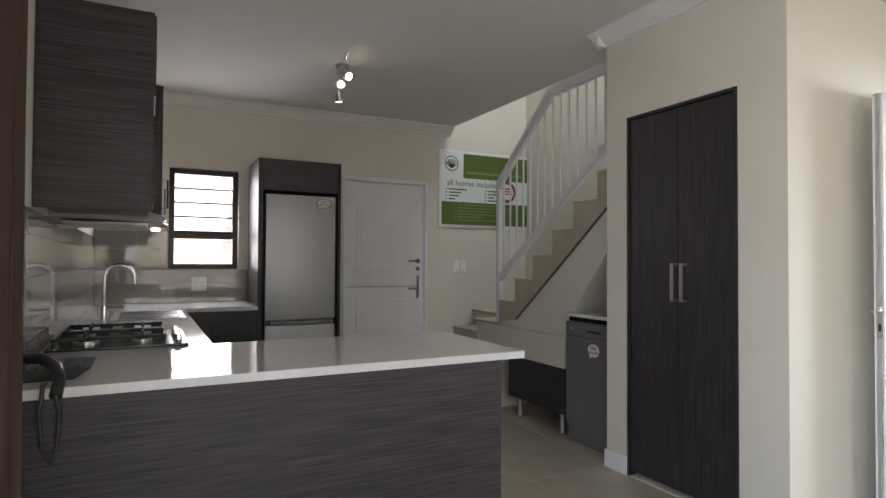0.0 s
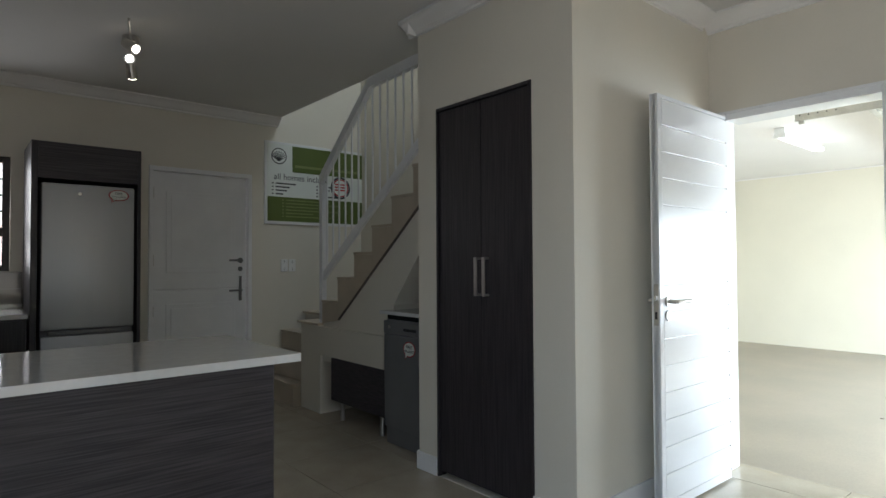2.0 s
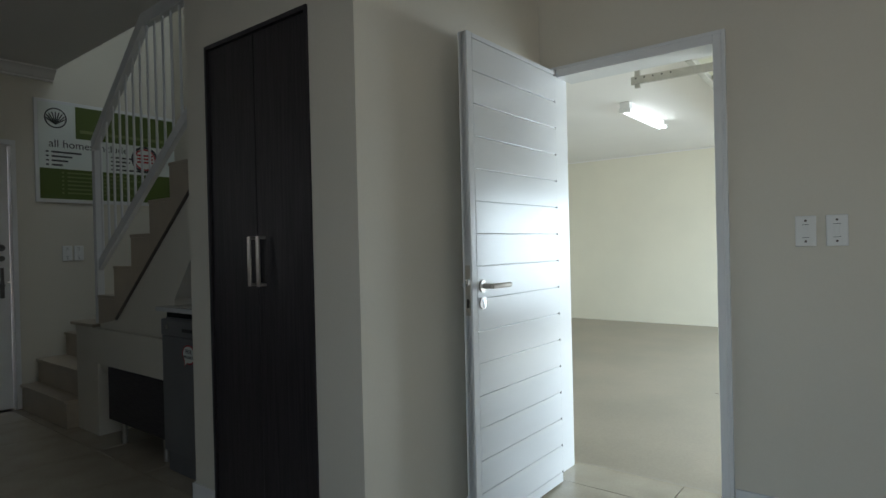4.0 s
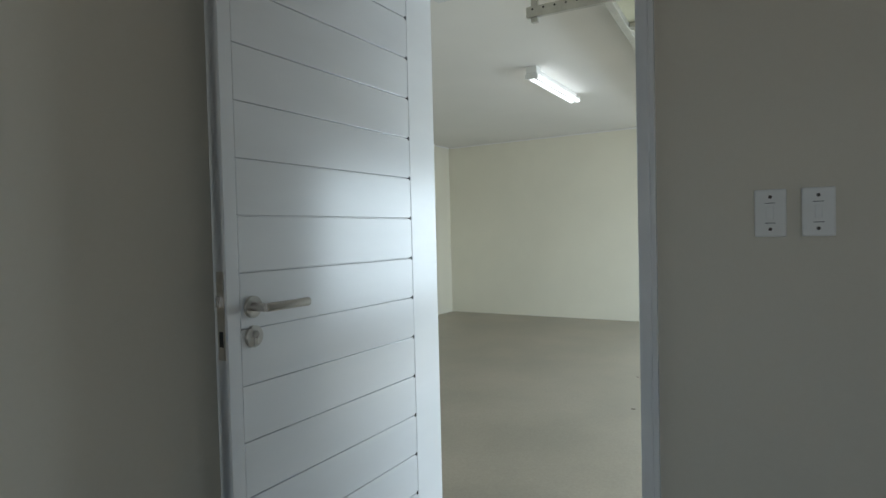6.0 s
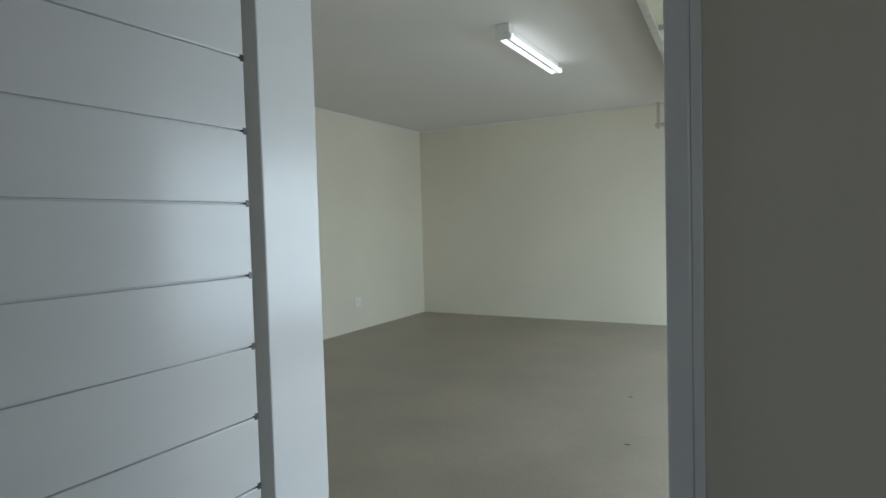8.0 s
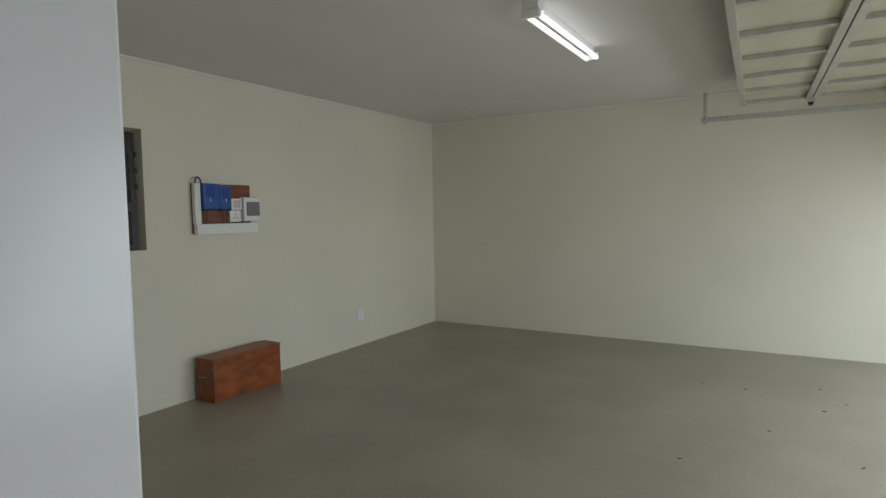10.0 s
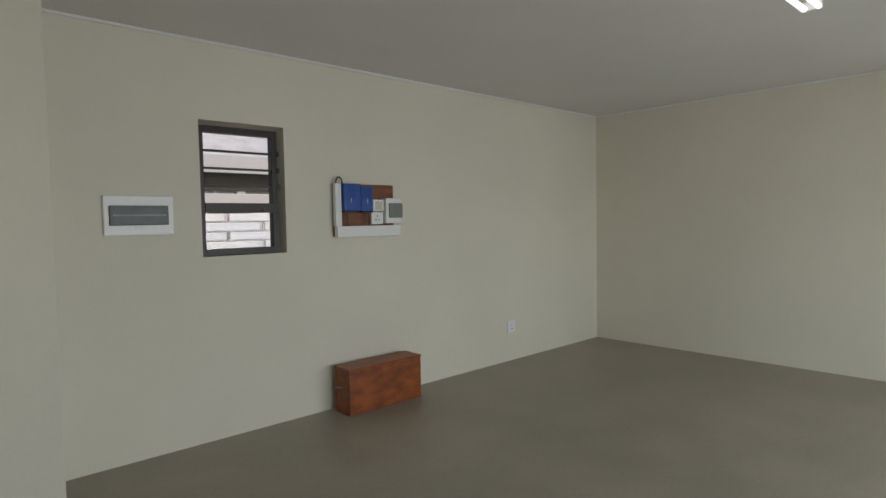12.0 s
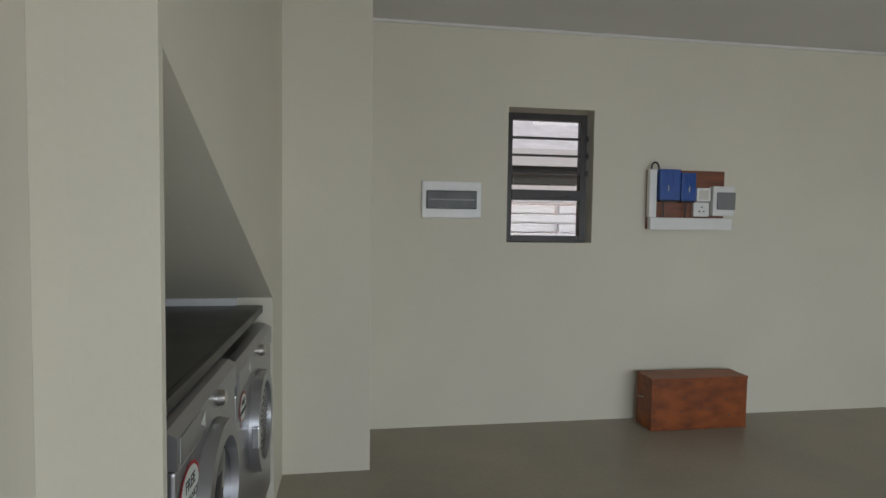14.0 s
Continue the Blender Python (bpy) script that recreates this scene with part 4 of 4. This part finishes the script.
def dishwasher_bay():
    t = thing("worktop", (0, 0, 0), "white worktop over the dishwasher under the stairs", "worktop")
    part("slab", box(3.03, 2.80, 0.872, 3.66, 3.345, 0.895, 0.002), STONE, t)
    d = thing("dishwasher", (3.3, 3.05, 0), "grey metallic dishwasher with a round sticker", "dishwasher")
    d.matrix_basis = Matrix()
    part("body", box(3.075, 2.80, 0.0, 3.64, 3.325, 0.835, 0.003), GREYMET, d)
    part("door", box(3.05, 2.805, 0.12, 3.0745, 3.32, 0.74, 0.004), GREYMET, d)
    pn = part("control_panel", box(3.045, 2.805, 0.743, 3.0745, 3.32, 0.83, 0.006), GREYMET, d)
    part("grip", box(3.040, 2.96, 0.772, 3.0449, 3.09, 0.79, 0.002), DARKFILL, pn)
    part("dial", cyl((3.0448, 3.25, 0.79), (3.041, 3.25, 0.79), 0.012), SATIN, pn)
    part("plinth", box(3.085, 2.805, 0.0, 3.0949, 3.32, 0.118), GREYMET, d)
    # Solid black filler paints the shade between dishwasher and worktop.
    part("gap", box(3.08, 2.81, 0.836, 3.6, 3.32, 0.870), BLACK, d)
    bubble(None, (3.0445, 3.03, 0.66), (90, 0, -90), 0.13, 0.10, False)
    b = thing("low_cabinet", (3.4, 3.8, 0.1), "low black cabinet on steel legs under the stairs", "cabinet")
    b.matrix_basis = Matrix()
    part("body", box(3.078, 3.36, 0.15, 3.6, 4.09, 0.478, 0.003), WENGE_H, b)
    for x, y in ((3.13, 3.46), (3.13, 4.0), (3.55, 3.46), (3.55, 4.0)):
        part("leg", cyl((x, y, 0.0), (x, y, 0.15), 0.018), SATIN, b)
    setting("wall_stair_recess", box(3.66, 2.80, -0.01, 3.70, 4.29, 1.4), CREAM, "cream back of the recess under the stairs")


dishwasher_bay()


def bar_handle(y):
    """A flat steel bar on two short returns."""
    b = box(2.906, y - 0.011, 1.04, 2.913, y + 0.011, 1.245, 0.002)
    for z in (1.04, 1.233):
        box(2.912, y - 0.011, z, 2.942, y + 0.011, z + 0.012, 0.002, bm=b)
    return b


def cupboard():
    c = thing("built_in_cupboard", (2.95, 2.25, 0), "dark wood two-door built-in cupboard with bar handles", "cupboard")
    c.matrix_basis = Matrix()
    part("frame", box(2.93, 1.897, 0.0, 2.99, 1.912, 2.108), WENGE_V, c)
    part("frame", box(2.93, 2.602, 0.0, 2.99, 2.616, 2.108), WENGE_V, c)
    part("frame", box(2.93, 1.9125, 2.09, 2.99, 2.6015, 2.108), WENGE_V, c)
    for y0, y1, hy in ((1.914, 2.255, 2.210), (2.258, 2.600, 2.270)):
        d = part("door", box(2.942, y0, 0.03, 2.962, y1, 2.087, 0.002), WENGE_V, c)
        part("handle", bar_handle(hy), SATIN, d, "satin bar handle")


cupboard()


def curtain():
    c = thing("curtain", (0.10, 1.4, 0), "brown curtain gathered beside the kitchen", "curtain")
    b = bmesh.new()
    n = 60
    rows = []
    for z in (0.02, 0.8, 1.6, 2.55):
        rows.append([b.verts.new((0.0 + 0.035 * math.sin(i * 0.9) + 0.008 * math.sin(i * 2.3 + z), -0.5 + 0.85 * i / n, z)) for i in range(n + 1)])
    for u, v in zip(rows, rows[1:]):
        for i in range(n):
            b.faces.new((u[i], u[i + 1], v[i + 1], v[i]))
    bmesh.ops.solidify(b, geom=b.faces[:], thickness=0.004)
    part("cloth", b, CURTAIN, c, "", True)
    part("rail", cyl((0.0, -0.6, 2.57), (0.0, 0.38, 2.57), 0.012), BRONZE, c)


curtain()


# ---------------------------------------------------------------- garage things
def tube_light():
    l = thing("fluorescent_light", (7.745, 2.265, GZ), "white twin-tube fluorescent ceiling light, lit", "ceiling light")
    part("body", box(-0.59, -0.018, -0.05, 0.57, 0.018, -0.0005, 0.006), PLASTIC, l)
    part("mount", box(-0.60, -0.05, -0.06, -0.50, 0.05, -0.0006, 0.006), PLASTIC, l)
    part("holder", box(-0.60, -0.058, -0.105, -0.565, 0.058, -0.0605, 0.008), PLASTIC, l)
    part("holder", box(0.555, -0.05, -0.095, 0.57, 0.05, -0.045, 0.004), PLASTIC, l)
    for y in (-0.036, 0.036):
        part("tube", cyl((-0.565, y, -0.082), (0.556, y, -0.082), 0.015, seg=14), TUBE, l, "glowing fluorescent tube", True)


tube_light()


def crate():
    c = thing("wooden_crate", (7.212, 4.84, GF), "red-brown stained wooden box standing on the garage floor", "box")
    c.matrix_basis = pose(7.35, 5.005, GF, 0, 0, 0)
    w, d, h, t = 0.35, 0.10, 0.355, 0.018
    part("front", box(-w, -d, 0.001, w, -d + t, h - t, 0.003), CRATE, c)
    part("back", box(-w, d - t, 0.001, w, d, h - t, 0.003), CRATE, c)
    part("side", box(-w + 0.001, -d + t, 0.001, -w + t, d - t, h - t, 0.003), CRATE, c)
    part("side", box(w - t, -d + t, 0.001, w - 0.001, d - t, h - t, 0.003), CRATE, c)
    part("lid", box(-w - 0.004, -d - 0.004, h - t + 0.001, w + 0.004, d + 0.004, h, 0.004), CRATE, c)
    for x, z in ((-0.13, 0.13), (0.0, 0.14), (0.06, 0.14), (0.2, 0.2), (-0.11, 0.22), (0.22, 0.09)):
        part("knot", cyl((x, -d - 0.0008, z), (x, -d + 0.002, z), 0.007, seg=10), TRIM, c)
    part("hasp", tube([(-w - 0.001, 0.0, 0.2), (-w - 0.02, 0.02, 0.205), (-w - 0.03, 0.05, 0.2)], 0.003, 6), SATIN, c)


crate()


def distribution_board():
    d = thing("distribution_board", (5.677, 5.1695, 1.418), "white flush distribution board with a smoked clear cover", "fuse box")
    part("plate", box(-0.2, -0.018, -0.122, 0.2, 0, 0.122, 0.008), PLASTIC, d)
    c = part("cover", box(-0.17, -0.030, -0.06, 0.165, -0.0185, 0.06, 0.006), CLEARDOOR, d, "smoked clear cover with plastic film")
    part("catch", box(-0.03, -0.024, -0.082, 0.03, -0.018, -0.068, 0.002), PLASTIC, d)
    # The film's bright streak is put in as a paler grey bar.
    part("film", box(-0.15, -0.0312, -0.004, 0.15, -0.0302, 0.006), GREYMET, c, "grey bar painted for the bright streak on the clear film")


distribution_board()


def inverter_board():
    b = thing("inverter_board", (7.385, 5.1695, 1.45), "wooden wall board with blue chargers, timer and breaker box", "electrical board")
    X = lambda x: 7.055 + (x - 7.055) * 0.935 - 7.385
    Zz = lambda z: z - 1.462
    part("board", box(X(7.055), -0.02, Zz(1.255), X(7.68), -0.001, Zz(1.665), 0.003), BOARDW, b)
    part("trunking", box(X(7.050), -0.06, Zz(1.335), X(7.108), -0.0205, Zz(1.665), 0.004), PLASTIC, b, "white cable trunking")
    part("trunking", box(X(7.060), -0.065, Zz(1.25), X(7.722), -0.0205, Zz(1.334), 0.004), PLASTIC, b, "white cable trunking")
    for x0, x1, z0, z1, dp in ((7.115, 7.275, 1.455, 1.665, 0.075), (7.292, 7.408, 1.452, 1.645, 0.06)):
        u = part("charger", box(X(x0), -0.02 - dp, Zz(z0), X(x1), -0.0205, Zz(z1), 0.006), BLUE, b, "blue metal charger casing")
        for k in range(5):
            part("fin", box(X(x0) + 0.012 + 0.02 * k, -0.023 - dp, Zz(z0) + 0.09, X(x0) + 0.016 + 0.02 * k, -0.0195 - dp, Zz(z1) - 0.015), BLUE, u)
        part("label", box(X(x0) + 0.055, -0.0208 - dp, Zz(z0) + 0.06, X(x0) + 0.062, -0.0195 - dp, Zz(z0) + 0.10), GPANEL, u)
        part("foot", box(X(x0) + 0.004, -0.018 - dp, Zz(z0) - 0.012, X(x1) - 0.004, -0.021, Zz(z0), 0.003), DARKFILL, u)
        part("cable", tube([(X(x0) + 0.05, -0.05, Zz(z0)), (X(x0) + 0.052, -0.05, Zz(z0) - 0.05), (X(x0) + 0.05, -0.05, Zz(1.33))], 0.005, 8), DARKFILL, u)
    t = part("timer", box(X(7.425), -0.065, Zz(1.449), X(7.54), -0.0205, Zz(1.545), 0.006), PLASTIC, b)
    part("display", box(X(7.445), -0.0665, Zz(1.462), X(7.522), -0.0645, Zz(1.53)), SATIN, t, "grey timer window")
    s = part("socket", box(X(7.415), -0.05, Zz(1.345), X(7.54), -0.0205, Zz(1.444), 0.004), PLASTIC, b)
    for dx, dz in ((0, 0.018), (-0.016, -0.012), (0.016, -0.012)):
        part("hole", cyl((X(7.478) + dx, -0.051, Zz(1.392) + dz), (X(7.478) + dx, -0.0495, Zz(1.392) + dz), 0.006, seg=10), DARKFILL, s)
    k = part("breaker_box", box(X(7.548), -0.085, Zz(1.35), X(7.722), -0.0205, Zz(1.557), 0.008), PLASTIC, b)
    part("cover", box(X(7.575), -0.098, Zz(1.395), X(7.722), -0.084, Zz(1.515), 0.008), GREYMET, k, "smoked cover")
    part("cable", tube([(X(7.075), -0.035, Zz(1.66))] + [(X(7.10) - 0.028 * math.cos(a), -0.04, Zz(1.675) + 0.04 * math.sin(a)) for a in [math.pi * i / 8 for i in range(9)]] + [(X(7.13), -0.04, Zz(1.655))], 0.006, 8), DARKFILL, b, "black cable loop", True)


inverter_board()


def laundry():
    w = thing("laundry_worktop", (4.57, 3.3, 0.86), "dark brown laundry worktop under the sloped opening", "worktop")
    w.matrix_basis = Matrix()
    part("slab", box(4.10, 2.58, 0.847, 4.595, 4.185, 0.877, 0.002), WORKTOP_D, w)
    part("front_edge", box(4.5955, 2.58, 0.843, 4.615, 4.16, 0.877, 0.003), WORKTOP_D, w)
    for name, y0, y1, lab, dr in (("washing_machine", 2.64, 3.29, "silver front-loading washing machine with dark porthole", False), ("tumble_dryer", 3.30, 4.12, "silver tumble dryer with perforated drum door", True)):
        m = thing(name, (4.4, y0, GF), lab, "washing machine" if not dr else "tumble dryer")
        dz = 0.008 if dr else 0.045
        m.matrix_basis = pose(0, 0, dz)
        part("plinth", box(4.14, y0 + 0.01, GF - dz + 0.0005, 4.60, y1 - 0.01, GF + 0.0005), DARKFILL, m)
        yc, x = (y0 + y1) / 2 + 0.02, 4.655
        zc, r = 0.475, (0.20 if dr else 0.22)
        part("body", box(4.10, y0, GF + 0.001, x - 0.02, y1, 0.79, 0.008), SILVER, m)
        part("front", box(x - 0.0199, y0 + 0.003, 0.04, x, y1 - 0.003, 0.702, 0.008), SILVER, m)
        cp = part("control_panel", prism([(x - 0.0199, 0.705), (x + 0.004, 0.705), (x + 0.004, 0.775), (x - 0.02, 0.79), (x - 0.05, 0.795)], "y", y0 + 0.003, y1 - 0.003), SILVER, m)
        part("knob", cyl((x, yc + 0.05, 0.742), (x + 0.024, yc + 0.05, 0.744), 0.024, 0.021, bevel=0.003), SATIN, cp, "satin programme knob", True)
        part("drawer", box(x + 0.004, y0 + 0.02, 0.712, x + 0.0065, y0 + 0.2, 0.77, 0.002), SILVER, cp)
        part("marker", prism([(y0 + 0.19, 0.74), (y0 + 0.23, 0.72), (y0 + 0.23, 0.76)], "x", x + 0.0066, x + 0.0076), PAPER, cp)
        d = part("door_ring", ring((x, yc, zc), (1, 0, 0), r, r * 0.74, 0.035), SILVER, m, "silver porthole rim", True)
        part("glass", cyl((x + 0.001, yc, zc), (x + 0.02, yc, zc), r * 0.73, r * 0.6, seg=40), DARKGLASS, d, "dark porthole glass", True)
        part("hinge", box(x + 0.012, yc - r - 0.005, zc - 0.04, x + 0.038, yc - r + 0.03, zc + 0.04, 0.004), CHROME, d)
        if dr:
            for k in range(1, 6):
                for i in range(7 * k):
                    a = 2 * math.pi * i / (7 * k)
                    part("hole", cyl((x + 0.0195, yc + 0.025 * k * math.cos(a), zc + 0.025 * k * math.sin(a)), (x + 0.022, yc + 0.025 * k * math.cos(a), zc + 0.025 * k * math.sin(a)), 0.0055, seg=6), SATIN, d)
        for yy in (y0 + 0.05, y1 - 0.05):
            part("foot", cyl((x - 0.06, yy, GF + 0.0002), (x - 0.06, yy, GF + 0.02), 0.02, seg=12), DARKFILL, m)
    bubble(None, (4.6565, 2.745, 0.66), (90, 0, 90), 0.17, 0.13)
    bubble(None, (4.6565, 3.41, 0.64), (90, 0, 90), 0.13, 0.10, False)


laundry()


def overhead_door():
    g = thing("garage_door", (7.75, 0.2, 2.25), "open sectional garage door of pale panels with steel ribs", "garage door")
    g.matrix_basis = Matrix.Translation((10.1, 1.4, 0)) @ pose(0, 0, 0, 0, 0, 2.6) @ Matrix.Translation((-10.1, -1.4, 0))
    y1, z = 1.424, 2.35
    x0, x1 = 5.35, 10.12
    for k in range(4):
        a = y1 - 0.56 * (k + 1) + 0.004
        b_ = y1 - 0.56 * k - 0.004
        s = part("panel", box(x0, a, z, x1, b_, z + 0.035, 0.004), GPANEL, g)
        for yy in (a, b_ - 0.045):
            part("rib", box(x0, yy, z - 0.04, x1, yy + 0.045, z - 0.0005, 0.004), ALU, s)
        for i in range(9):
            xx = x0 + (x1 - x0 - 0.05) * i / 8
            part("stile", box(xx, a + 0.046, z - 0.03, xx + 0.05, b_ - 0.046, z - 0.0005, 0.003), ALU, s)
        h = part("hinge", box(x1 - 0.05, a - 0.03, z - 0.055, x1 + 0.03, a + 0.03, z - 0.041, 0.002), ALU, s)
        part("roller", cyl((x1 + 0.02, a, z - 0.06), (x1 + 0.08, a, z - 0.06), 0.022, seg=14), DARKFILL, h)
    for sx, ye, zt in ((10.22, 1.76, 2.20), (4.99, 1.645, 2.125)):
        t = part("track", box(sx - 0.012, -1.1, zt, sx + 0.012, ye, zt + 0.048, 0.004), ALU, g)
        part("hanger", box(sx - 0.004, ye - 0.05, zt - 0.02, sx + 0.02, ye - 0.02, GZ - 0.001 if sx < 6 else 2.48, 0.002), ALU, t)
        for k in range(5):
            part("slot", cyl((sx - 0.0125, ye - 0.03 - 0.05 * k, zt + 0.034), (sx - 0.0115, ye - 0.03 - 0.05 * k, zt + 0.034), 0.005, seg=8), DARKFILL, t)


overhead_door()


# ---------------------------------------------------------------- house floor tiles
def floor_tiles():
    fl = bpy.data.objects["floor_house"]
    size, gap = 0.60, 0.004
    meshes = {}
    nx0, ny0 = 2.372 - 0.6 * 4, 2.80 - 0.6 * 12
    y = ny0
    while y < 5.552:
        x = nx0
        while x < 4.434:
            a, b_ = max(x, 0.02), min(x + size - gap, 4.432)
            c, d = max(y, -4.0), min(y + size - gap, 5.55)
            if b_ - a > 0.02 and d - c > 0.02:
                key = (round(b_ - a, 3), round(d - c, 3))
                if key not in meshes:
                    meshes[key] = part("tile", box(-key[0] / 2, -key[1] / 2, -0.008, key[0] / 2, key[1] / 2, 0, 0.0015), TILE, fl)
                    ob = meshes[key]
                else:
                    ob = new("tile", meshes[key].data)
                    ob.parent = fl
                ob.matrix_basis = pose((a + b_) / 2, (c + d) / 2, -0.004)
            x += size
        y += size


floor_tiles()


# small dirt and leaf crumbs on the garage floor
random.seed(4)
_b = bmesh.new()
for k in range(12):
    x, y, a = random.uniform(6.6, 9.6), random.uniform(0.5, 1.9), random.uniform(0, 6.28)
    l, w = random.uniform(0.006, 0.02), random.uniform(0.003, 0.007)
    join(_b, box(-l, -w, 0.0003, l, w, random.uniform(0.002, 0.005)), Matrix.Translation((x, y, GF)) @ Matrix.Rotation(a, 4, "Z"))
tagged(link("floor_debris", _b, TRIM), "dark crumbs of dirt scattered on the garage floor", "debris", kind="stuff")
